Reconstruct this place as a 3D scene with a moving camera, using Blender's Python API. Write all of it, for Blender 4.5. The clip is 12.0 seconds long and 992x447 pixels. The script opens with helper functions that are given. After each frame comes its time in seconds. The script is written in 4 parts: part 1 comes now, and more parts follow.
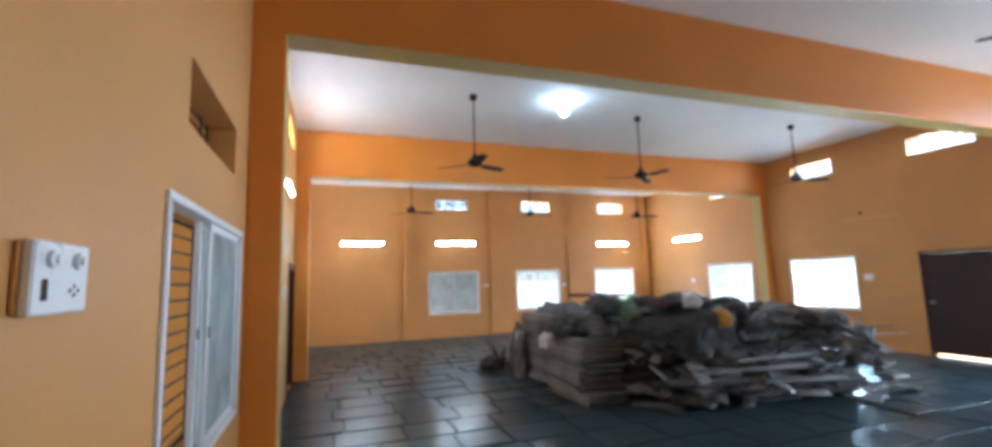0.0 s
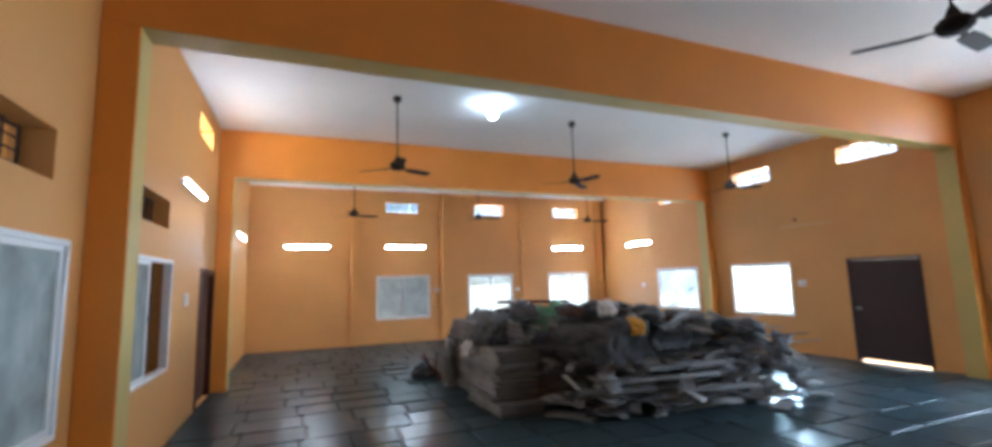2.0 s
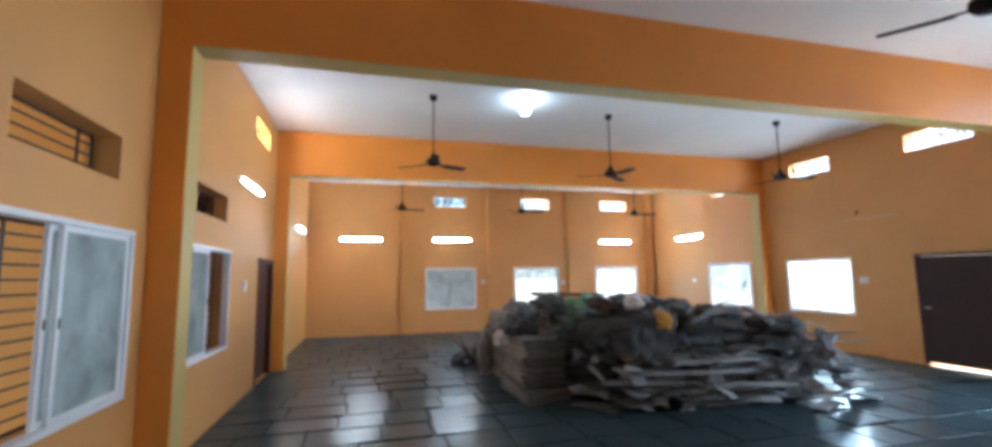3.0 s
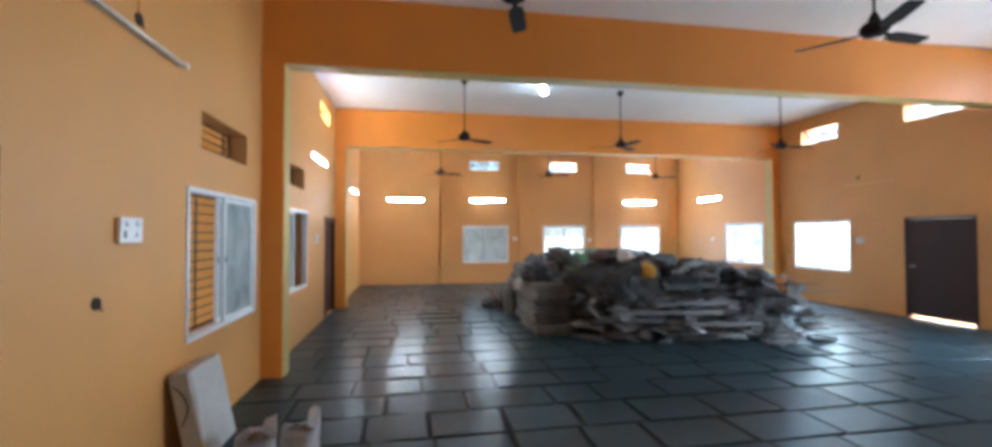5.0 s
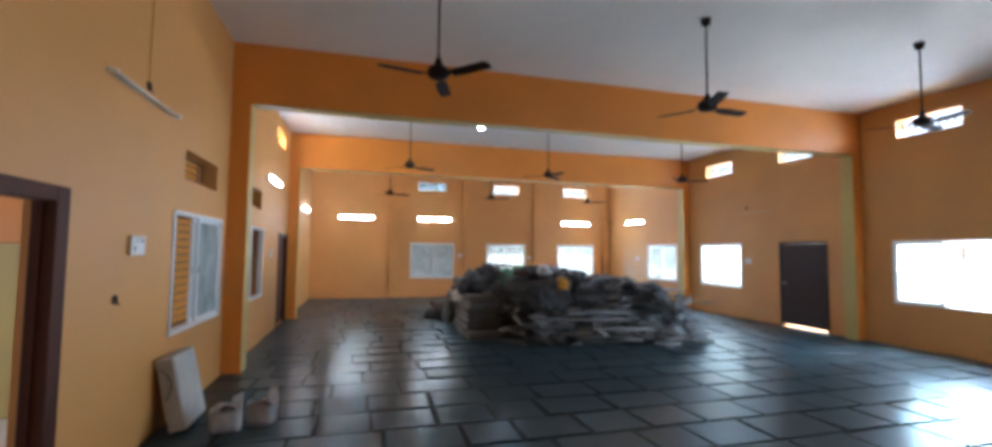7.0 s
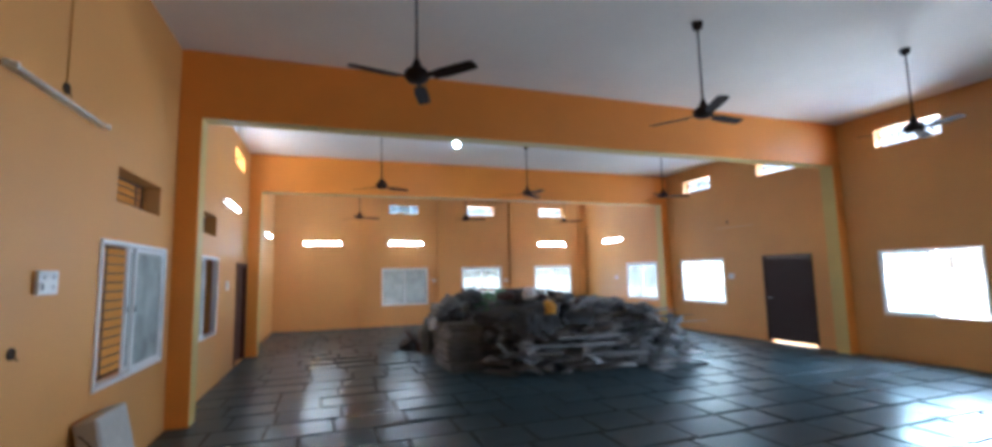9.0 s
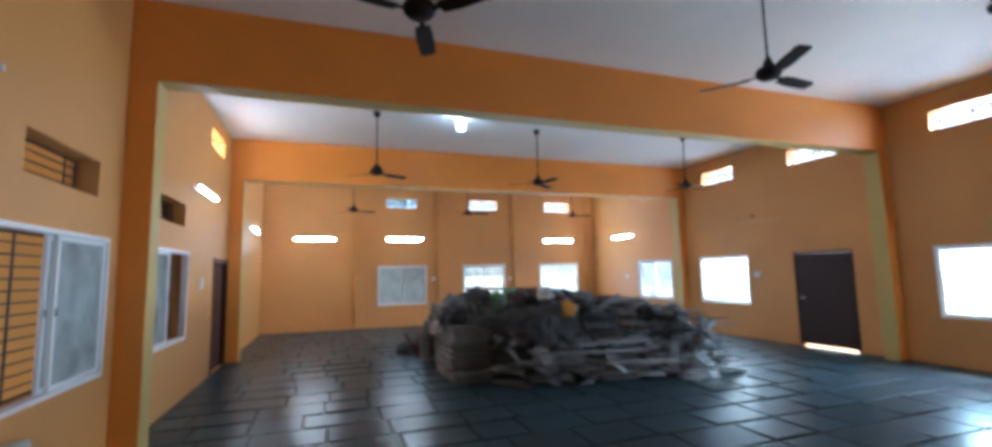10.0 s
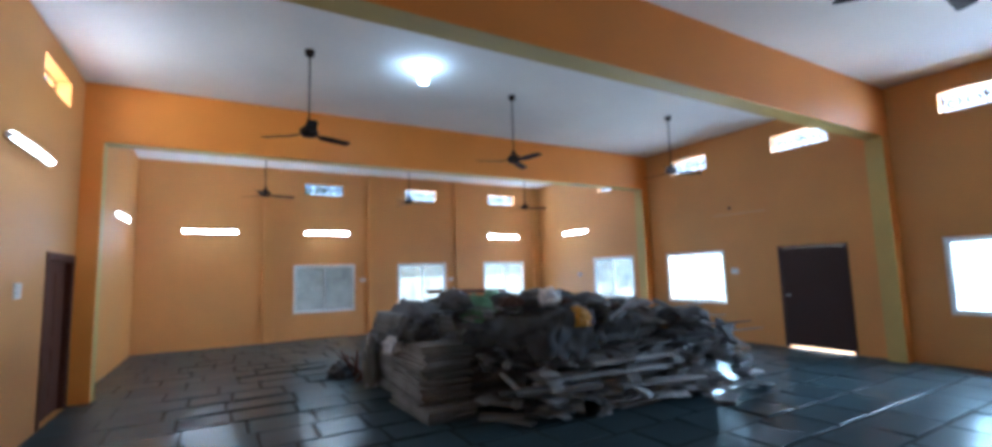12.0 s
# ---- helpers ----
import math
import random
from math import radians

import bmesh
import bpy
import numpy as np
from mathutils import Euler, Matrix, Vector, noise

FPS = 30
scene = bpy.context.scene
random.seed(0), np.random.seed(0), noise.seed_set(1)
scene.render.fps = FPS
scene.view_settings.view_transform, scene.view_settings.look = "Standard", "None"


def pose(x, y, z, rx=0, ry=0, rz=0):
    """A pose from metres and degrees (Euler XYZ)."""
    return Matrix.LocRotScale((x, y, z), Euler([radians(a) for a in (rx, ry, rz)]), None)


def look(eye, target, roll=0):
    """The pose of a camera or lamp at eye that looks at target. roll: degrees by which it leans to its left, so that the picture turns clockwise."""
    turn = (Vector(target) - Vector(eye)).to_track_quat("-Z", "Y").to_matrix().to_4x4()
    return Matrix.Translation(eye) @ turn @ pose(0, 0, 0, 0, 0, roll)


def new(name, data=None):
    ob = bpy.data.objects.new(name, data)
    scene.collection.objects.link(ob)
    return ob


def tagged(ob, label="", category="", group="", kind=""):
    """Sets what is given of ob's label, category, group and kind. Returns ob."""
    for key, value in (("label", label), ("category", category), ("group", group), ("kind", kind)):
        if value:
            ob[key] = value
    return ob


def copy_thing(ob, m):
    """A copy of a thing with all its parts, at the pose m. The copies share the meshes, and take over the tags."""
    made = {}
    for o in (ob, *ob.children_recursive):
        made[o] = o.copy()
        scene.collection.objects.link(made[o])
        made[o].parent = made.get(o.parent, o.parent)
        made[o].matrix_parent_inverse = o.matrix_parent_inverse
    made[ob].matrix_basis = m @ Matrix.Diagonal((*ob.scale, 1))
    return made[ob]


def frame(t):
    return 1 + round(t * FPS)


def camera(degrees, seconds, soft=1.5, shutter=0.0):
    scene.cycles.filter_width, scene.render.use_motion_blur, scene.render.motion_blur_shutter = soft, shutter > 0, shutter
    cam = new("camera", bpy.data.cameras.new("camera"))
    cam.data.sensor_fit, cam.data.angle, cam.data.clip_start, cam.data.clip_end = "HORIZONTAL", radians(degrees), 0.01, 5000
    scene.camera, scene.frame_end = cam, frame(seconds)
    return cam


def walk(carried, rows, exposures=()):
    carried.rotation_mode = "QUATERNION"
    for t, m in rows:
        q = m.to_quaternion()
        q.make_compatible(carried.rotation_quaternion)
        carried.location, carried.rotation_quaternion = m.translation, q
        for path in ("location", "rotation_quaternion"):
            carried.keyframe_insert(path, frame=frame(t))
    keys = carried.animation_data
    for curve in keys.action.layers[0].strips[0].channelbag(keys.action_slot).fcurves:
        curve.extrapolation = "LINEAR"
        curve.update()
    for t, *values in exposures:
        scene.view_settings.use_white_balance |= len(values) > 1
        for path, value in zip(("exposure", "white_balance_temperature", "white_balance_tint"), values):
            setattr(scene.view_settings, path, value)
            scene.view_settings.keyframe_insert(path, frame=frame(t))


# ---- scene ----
cam = camera(93.1, 12.0, soft=3.9)
PATH = [
    (0, (0.606, 0.221, 1.686), (1.272, 2.092, 1.926), -1.7),
    (0.5, (0.715, 0.181, 1.694), (1.357, 2.058, 1.947), -2.1),
    (1, (0.932, 0.026, 1.697), (1.6, 1.893, 1.961), -3.4),
    (1.5, (1.187, 0.046, 1.721), (1.924, 1.887, 1.975), -1.5),
    (2, (1.443, 0.063, 1.734), (2.196, 1.9, 1.98), -1.6),
    (2.5, (1.711, 0.02, 1.735), (2.234, 1.936, 1.974), -0.9),
    (3, (1.767, -0.248, 1.695), (2.286, 1.671, 1.92), -0.8),
    (3.2, (1.732, -0.4, 1.67), (2.28, 1.516, 1.85), -1.1),
    (5, (1.769, -1.739, 1.687), (2.117, 0.23, 1.733), -0.2),
    (5.5, (1.775, -2.058, 1.696), (1.955, -0.067, 1.743), 0.1),
    (6, (1.707, -2.482, 1.696), (1.993, -0.504, 1.765), 0.1),
    (6.5, (1.763, -2.805, 1.707), (2.192, -0.854, 1.796), 0.8),
    (7, (1.839, -3.001, 1.701), (2.375, -1.078, 1.82), 0.6),
    (7.2, (1.865, -3.028, 1.688), (2.471, -1.129, 1.848), -0.6),
    (9, (1.814, -2.396, 1.711), (2.471, -0.519, 1.925), -1.3),
    (9.5, (1.895, -1.922, 1.674), (2.552, -0.045, 1.884), -1.4),
    (10, (1.953, -1.376, 1.683), (2.62, 0.498, 1.893), -1.2),
    (10.5, (1.969, -0.905, 1.682), (2.823, 0.892, 1.888), -1.2),
    (11, (1.974, -0.295, 1.672), (2.856, 1.489, 1.874), -0.7),
    (11.5, (1.925, 0.273, 1.643), (2.851, 2.033, 1.848), -0.2),
    (12, (1.818, 0.796, 1.662), (2.818, 2.516, 1.866), -1.7),
]
walk(cam, [(t, look(eye, target, roll)) for t, eye, target, roll in PATH], exposures=[(0.0, 1.87, 5380, 7), (2.0, 1.72, 5420, 7.5), (3.0, 1.82, 5400, 7), (5.0, 1.98, 5420, 7), (6.0, 1.66, 5480, 8), (7.0, 1.6, 5400, 8), (9.0, 1.6, 5250, 8), (10.5, 1.56, 5100, 8), (12.0, 1.37, 4900, 6)])

# ---- world, sun, daylight in the openings ----
world = bpy.data.worlds.new("world")
scene.world = world
world.use_nodes = True
wn = world.node_tree
sky = wn.nodes.new("ShaderNodeTexSky")
sky.sky_type, sky.sun_disc = "NISHITA", False
sky.sun_elevation, sky.sun_rotation = radians(52.6), radians(80)
sky.air_density, sky.dust_density = 1.0, 3.0
wn.links.new(sky.outputs[0], wn.nodes["Background"].inputs[0])
wn.nodes["Background"].inputs[1].default_value = 0.15

sun = new("sun", bpy.data.lights.new("sun", "SUN"))
sun.data.energy, sun.data.angle, sun.data.color = 5.0, radians(0.5), (1.0, 0.95, 0.86)
sun.matrix_world = look((40, 7, 52.3), (0, 0, 0))


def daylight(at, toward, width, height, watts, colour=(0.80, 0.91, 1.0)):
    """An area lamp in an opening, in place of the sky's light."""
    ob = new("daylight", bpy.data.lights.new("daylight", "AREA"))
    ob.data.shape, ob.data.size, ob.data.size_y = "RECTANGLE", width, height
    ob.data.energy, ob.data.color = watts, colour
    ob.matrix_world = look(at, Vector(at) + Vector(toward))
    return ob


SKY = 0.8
# the window at -3.30 is unseen, its lamps added to brighten the near bay
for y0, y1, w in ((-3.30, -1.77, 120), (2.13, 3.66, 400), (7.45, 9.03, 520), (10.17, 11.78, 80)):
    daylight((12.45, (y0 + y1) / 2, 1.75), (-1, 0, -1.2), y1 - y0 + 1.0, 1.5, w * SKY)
# lamps for light thrown up through the windows by the sunlit apron
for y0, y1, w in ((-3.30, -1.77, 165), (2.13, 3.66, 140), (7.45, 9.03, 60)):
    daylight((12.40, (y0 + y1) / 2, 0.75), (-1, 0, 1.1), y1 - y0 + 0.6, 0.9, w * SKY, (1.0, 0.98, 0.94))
for y0, y1, w in ((2.48, 3.53, 34), (5.13, 6.2, 24), (7.73, 8.77, 20), (10.45, 11.5, 10)):
    daylight((11.99, (y0 + y1) / 2, 4.11), (-1, 0, 0.2), y1 - y0, 0.36, w * SKY)
for x0, x1, w in ((3.48, 5.09, 1), (6.38, 7.95, 26), (9.33, 10.92, 48)):
    daylight(((x0 + x1) / 2, 14.99, 1.35), (0, -1, 0), x1 - x0, 1.3, w * SKY)
for x0, x1 in ((6.65, 7.68), (9.59, 10.62)):
    daylight(((x0 + x1) / 2, 14.99, 4.12), (0, -1, 0), x1 - x0, 0.36, 22 * SKY)
daylight((-0.36, 8.32, 4.165), (1, 0, 0), 1.05, 0.33, 14 * SKY, (1.0, 0.85, 0.6))
daylight((-7.6, 7.0, 1.3), (1, 0, -0.1), 4.5, 2.4, 80 * SKY)
# hangs inside the side room, for daylight from an unseen opening
daylight((-5.6, 0.2, 1.4), (1, 0.1, -0.1), 4.5, 2.4, 34 * SKY)

# ---- materials ----
def nodes_of(name):
    m = bpy.data.materials.new(name)
    m.use_nodes = True
    return m, m.node_tree.nodes, m.node_tree.links, m.node_tree.nodes["Principled BSDF"]


def surface(name, colour, rough=0.6, metal=0.0, spread=0.12, grain=40.0, stain=1.2, bump=0.15, each=0.0, spec=0.5,
            stretch=(1, 1, 1), tint=None, rough_spread=0.1, bump_size=0.01, gloss=(1, 1, 1), island=False, ior=1.5):
    """A painted or natural surface: stains at one scale, grain at another, relief, and a shift from piece to piece."""
    m, n, l, p = nodes_of(name)
    tc = n.new("ShaderNodeTexCoord")
    mp = n.new("ShaderNodeMapping")
    mp.inputs["Scale"].default_value = stretch
    l.new(tc.outputs["Object"], mp.inputs[0])
    big, fine = n.new("ShaderNodeTexNoise"), n.new("ShaderNodeTexNoise")
    big.inputs["Scale"].default_value, big.inputs["Detail"].default_value = stain, 5
    fine.inputs["Scale"].default_value, fine.inputs["Detail"].default_value = grain, 4
    l.new(mp.outputs[0], big.inputs[0]), l.new(mp.outputs[0], fine.inputs[0])
    add = n.new("ShaderNodeMath")
    add.operation = "MULTIPLY_ADD"
    add.inputs[1].default_value = 0.4
    l.new(fine.outputs[0], add.inputs[0]), l.new(big.outputs[0], add.inputs[2])
    ramp = n.new("ShaderNodeMapRange")
    ramp.inputs[1].default_value, ramp.inputs[2].default_value = 0.45, 0.95
    l.new(add.outputs[0], ramp.inputs[0])
    mix = n.new("ShaderNodeMix")
    mix.data_type = "RGBA"
    low = tint or tuple(c * (1 - 1.6 * spread) for c in colour)
    high = tuple(min(1, c * (1 + spread)) for c in colour)
    mix.inputs[6].default_value, mix.inputs[7].default_value = (*low, 1), (*high, 1)
    l.new(ramp.outputs[0], mix.inputs[0])
    out = mix.outputs[2]
    if each:
        info, hsv = n.new("ShaderNodeNewGeometry" if island else "ShaderNodeObjectInfo"), n.new("ShaderNodeHueSaturation")
        val = n.new("ShaderNodeMapRange")
        val.inputs[3].default_value, val.inputs[4].default_value = 1 - each, 1 + each
        l.new(info.outputs["Random Per Island" if island else "Random"], val.inputs[0]), l.new(val.outputs[0], hsv.inputs["Value"])
        l.new(out, hsv.inputs["Color"])
        out = hsv.outputs[0]
    l.new(out, p.inputs["Base Color"])
    rr = n.new("ShaderNodeMapRange")
    rr.inputs[3].default_value, rr.inputs[4].default_value = max(0.02, rough - rough_spread), min(1, rough + rough_spread)
    l.new(ramp.outputs[0], rr.inputs[0]), l.new(rr.outputs[0], p.inputs["Roughness"])
    p.inputs["Metallic"].default_value = metal
    p.inputs["Specular IOR Level"].default_value = spec
    p.inputs["Specular Tint"].default_value, p.inputs["IOR"].default_value = (*gloss, 1), ior
    if bump:
        b = n.new("ShaderNodeBump")
        b.inputs["Strength"].default_value, b.inputs["Distance"].default_value = bump, bump_size
        l.new(add.outputs[0], b.inputs["Height"]), l.new(b.outputs[0], p.inputs["Normal"])
    return m


def glowing(name, colour, strength):
    m, n, l, p = nodes_of(name)
    p.inputs["Base Color"].default_value = (0.9, 0.9, 0.9, 1)
    p.inputs["Emission Color"].default_value, p.inputs["Emission Strength"].default_value = (*colour, 1), strength
    return m


def glazing(name, colour=(0.9, 0.95, 0.95), frost=0.0, dusty=(0.55, 0.55, 0.5)):
    """Window glass: a clear pane with gloss, and a film of dust over part of it."""
    m, n, l, p = nodes_of(name)
    clear, gloss, dust = n.new("ShaderNodeBsdfTransparent"), n.new("ShaderNodeBsdfGlossy"), n.new("ShaderNodeBsdfDiffuse")
    trans = n.new("ShaderNodeBsdfTranslucent")
    clear.inputs[0].default_value = (*colour, 1)
    gloss.inputs["Roughness"].default_value = 0.06
    dust.inputs[0].default_value = trans.inputs[0].default_value = (*dusty, 1)
    fres = n.new("ShaderNodeFresnel")
    a, b, c = n.new("ShaderNodeMixShader"), n.new("ShaderNodeMixShader"), n.new("ShaderNodeMixShader")
    l.new(fres.outputs[0], a.inputs[0]), l.new(clear.outputs[0], a.inputs[1]), l.new(gloss.outputs[0], a.inputs[2])
    tc, no, mr = n.new("ShaderNodeTexCoord"), n.new("ShaderNodeTexNoise"), n.new("ShaderNodeMapRange")
    no.inputs["Scale"].default_value, no.inputs["Detail"].default_value = 4.0, 6
    l.new(tc.outputs["Object"], no.inputs[0]), l.new(no.outputs[0], mr.inputs[0])
    mr.inputs[1].default_value, mr.inputs[2].default_value = 0.3, 0.7
    mr.inputs[3].default_value, mr.inputs[4].default_value = max(0, frost - 0.15), min(1, frost + 0.15)
    smear, wipe = n.new("ShaderNodeTexNoise"), n.new("ShaderNodeMapRange")
    smear.inputs["Scale"].default_value, smear.inputs["Detail"].default_value, smear.inputs["Distortion"].default_value = 2.2, 6, 0.5
    wipe.inputs[1].default_value, wipe.inputs[2].default_value = 0.36, 0.66
    film = n.new("ShaderNodeMix")
    film.data_type = "RGBA"
    film.inputs[6].default_value, film.inputs[7].default_value = (*(q * 0.8 for q in dusty), 1), (*(min(0.9, q * 1.22) for q in dusty), 1)
    l.new(tc.outputs["Object"], smear.inputs[0]), l.new(smear.outputs[0], wipe.inputs[0]), l.new(wipe.outputs[0], film.inputs[0])
    l.new(film.outputs[2], dust.inputs[0]), l.new(film.outputs[2], trans.inputs[0])
    l.new(dust.outputs[0], c.inputs[1]), l.new(trans.outputs[0], c.inputs[2])
    l.new(mr.outputs[0], b.inputs[0]), l.new(a.outputs[0], b.inputs[1]), l.new(c.outputs[0], b.inputs[2])
    l.new(b.outputs[0], n["Material Output"].inputs[0])
    return m


ORANGE = surface("orange_wall_paint", (0.685, 0.335, 0.090), 0.55, spread=0.07, grain=60, stain=0.7, bump=0.12)
END_ORANGE = surface("end_wall_orange_paint", (0.69, 0.335, 0.096), 0.55, spread=0.07, grain=60, stain=0.7, bump=0.12)
DEEP = surface("deep_orange_paint", (0.82, 0.302, 0.037), 0.5, spread=0.07, grain=60, stain=0.8, bump=0.12)
YELLOW = surface("ochre_yellow_paint", (0.58, 0.43, 0.13), 0.55, spread=0.07, grain=60, stain=0.9, bump=0.12)
WHITE = surface("white_ceiling_paint", (0.88, 0.86, 0.83), 0.75, spread=0.05, grain=30, stain=0.6, bump=0.2)
STONE = surface("polished_slate_slab", (0.050, 0.065, 0.072), 0.38, spread=0.16, grain=30, stain=4.0, bump=0.10, each=0.18,
                rough_spread=0.06, bump_size=0.004, spec=0.3, gloss=(0.68, 0.9, 1.0), ior=1.16)
worn_polish = STONE.node_tree.nodes["Principled BSDF"].inputs
worn_polish["Coat Weight"].default_value, worn_polish["Coat Roughness"].default_value, worn_polish["Coat IOR"].default_value = 0.62, 0.21, 1.21
worn_polish["Coat Tint"].default_value = (0.78, 0.94, 1.0, 1.0)
JOINT = surface("dark_floor_joint", (0.028, 0.037, 0.042), 0.9, spread=0.2, grain=50, bump=0.3, spec=0.1)
PLASTIC_WHITE = surface("white_window_frame", (0.86, 0.87, 0.87), 0.35, spread=0.04, grain=30, bump=0.03)
IRON = surface("brown_grill_paint", (0.05, 0.022, 0.014), 0.45, spread=0.15, grain=40, bump=0.1)
WOOD_DARK = surface("dark_stained_wood", (0.085, 0.026, 0.013), 0.6, spec=0.25, spread=0.25, grain=18, stain=1.5, stretch=(6, 6, 0.6), bump=0.15)
STEEL_DOOR = surface("dark_brown_steel_paint", (0.048, 0.024, 0.022), 0.6, spec=0.3, spread=0.12, grain=25, bump=0.05)
FAN_PAINT = surface("dark_brown_fan_enamel", (0.026, 0.018, 0.016), 0.6, spread=0.12, grain=30, bump=0.03, spec=0.08)
TUBE = glowing("lit_fluorescent_tube", (0.93, 0.98, 1.0), 50.0)
BULB = glowing("lit_cool_bulb", (0.72, 0.90, 1.0), 30.0)
TUBE_OFF = surface("unlit_tube_glass", (0.78, 0.74, 0.70), 0.25, spread=0.05, bump=0.0)
SWITCH = surface("white_switch_plastic", (0.86, 0.86, 0.85), 0.3, spread=0.05, grain=60, bump=0.02)
DARK_HOLE = surface("dark_box_inside", (0.05, 0.03, 0.02), 0.8, spread=0.2)
GLASS = glazing("clear_window_glass", frost=0.15)
FROSTED = glazing("dusty_window_glass", frost=0.85, dusty=(0.47, 0.49, 0.47))
PALE_FLOOR = surface("pale_tile_floor", (0.62, 0.58, 0.52), 0.3, spread=0.12, grain=10, stain=1.5, bump=0.05)
CONCRETE = surface("sunlit_concrete", (0.52, 0.50, 0.46), 0.85, spread=0.2, grain=20, stain=0.8, bump=0.3)
EARTH = surface("dry_earth", (0.42, 0.36, 0.28), 0.95, spread=0.25, grain=8, stain=0.3, bump=0.4)
PLANK = surface("weathered_grey_plank", (0.27, 0.282, 0.295), 0.8, spread=0.35, grain=16, stain=2.5, stretch=(0.7, 7, 7), bump=0.35, each=0.65)
PLANK_REST = surface("weathered_grey_timber", (0.24, 0.25, 0.262), 0.8, spread=0.35, grain=16, stain=2.5, bump=0.35, each=0.65, island=True)
BOARD = surface("mortar_stained_board", (0.225, 0.22, 0.21), 0.85, spread=0.3, grain=14, stain=3.0, bump=0.35, each=0.25)
SHEET_DARK = surface("dark_grey_plastic_sheet", (0.098, 0.106, 0.116), 0.72, spread=0.3, grain=9, stain=2.5, bump=0.5, bump_size=0.03, each=0.3)
SHEET_GREEN = surface("green_plastic_sheet", (0.15, 0.36, 0.20), 0.55, spread=0.3, grain=9, stain=3, bump=0.5, bump_size=0.03)
SHEET_WHITE = surface("white_woven_sack", (0.82, 0.82, 0.83), 0.6, spread=0.2, grain=14, stain=4, bump=0.5, bump_size=0.02)
BUCKET = surface("yellow_bucket_plastic", (0.72, 0.36, 0.03), 0.35, spread=0.15, grain=14, bump=0.1)
RUST = surface("rusty_brown_cloth", (0.11, 0.07, 0.06), 0.8, spread=0.35, grain=12, stain=3, bump=0.5)
BOX_GREY = surface("grey_cardboard", (0.56, 0.54, 0.50), 0.7, spread=0.12, grain=20, stain=3, bump=0.1)
RED = surface("red_plastic", (0.60, 0.06, 0.05), 0.4, spread=0.1)
LEAF = surface("tree_leaf", (0.09, 0.15, 0.05), 0.5, spread=0.4, grain=6, stain=2, bump=0.0)
TRUNKING = surface("pale_orange_trunking", (0.66, 0.44, 0.24), 0.5, spread=0.06, grain=40, bump=0.05)
# brighter orange stands in for stronger light on the side room wall
LIT_ORANGE = surface("bright_orange_paint", (0.86, 0.46, 0.10), 0.55, spread=0.06, grain=60, stain=0.8, bump=0.12)
PLY = surface("broken_plywood_face", (0.335, 0.34, 0.345), 0.85, spread=0.35, grain=12, stain=4.0, bump=0.3, each=0.55)
BARK = surface("tree_bark", (0.16, 0.12, 0.09), 0.9, spread=0.3, grain=10, bump=0.4)


# ---- mesh helpers ----
def mesh_of(name, bm, material, smooth=False):
    me = bpy.data.meshes.new(name)
    bm.normal_update()
    bm.to_mesh(me)
    bm.free()
    me.materials.append(material)
    if smooth:
        for f in me.polygons:
            f.use_smooth = True
    return me


def part(name, bm, material, parent=None, label="", smooth=False):
    """Links a bmesh as one mesh object, under a thing or a part."""
    ob = new(name, mesh_of(name, bm, material, smooth))
    if parent:
        ob.parent = parent
    return tagged(ob, label)


def box(bm, x0, x1, y0, y1, z0, z1, bevel=0.0, m=None):
    made = bmesh.ops.create_cube(bm, size=1)["verts"]
    for v in made:
        v.co = Vector((x0 + (v.co.x + 0.5) * (x1 - x0), y0 + (v.co.y + 0.5) * (y1 - y0), z0 + (v.co.z + 0.5) * (z1 - z0)))
    if bevel:
        edges = {e for v in made for e in v.link_edges}
        made = list({v for f in bmesh.ops.bevel(bm, geom=list(edges), offset=bevel, segments=1, affect="EDGES")["faces"] for v in f.verts} | {v for v in made if v.is_valid})
    if m:
        for v in made:
            v.co = m @ v.co
    return bm


def rod(bm, a, b, r0, r1=None, n=10):
    a, b = Vector(a), Vector(b)
    m = Matrix.Translation((a + b) / 2) @ (b - a).to_track_quat("Z", "Y").to_matrix().to_4x4()
    bmesh.ops.create_cone(bm, cap_ends=True, segments=n, radius1=r0, radius2=r0 if r1 is None else r1, depth=(b - a).length, matrix=m)
    return bm


def lathe(bm, profile, n=20, at=(0, 0, 0)):
    """A turned body from (radius, z) pairs."""
    rings = []
    for r, z in profile:
        rings.append([bm.verts.new((at[0] + r * math.cos(2 * math.pi * k / n), at[1] + r * math.sin(2 * math.pi * k / n), at[2] + z)) for k in range(n)])
    for a, b in zip(rings, rings[1:]):
        for k in range(n):
            bm.faces.new((a[k], a[(k + 1) % n], b[(k + 1) % n], b[k]))
    bm.faces.new(rings[0][::-1]), bm.faces.new(rings[-1])
    return bm


def B():
    return bmesh.new()


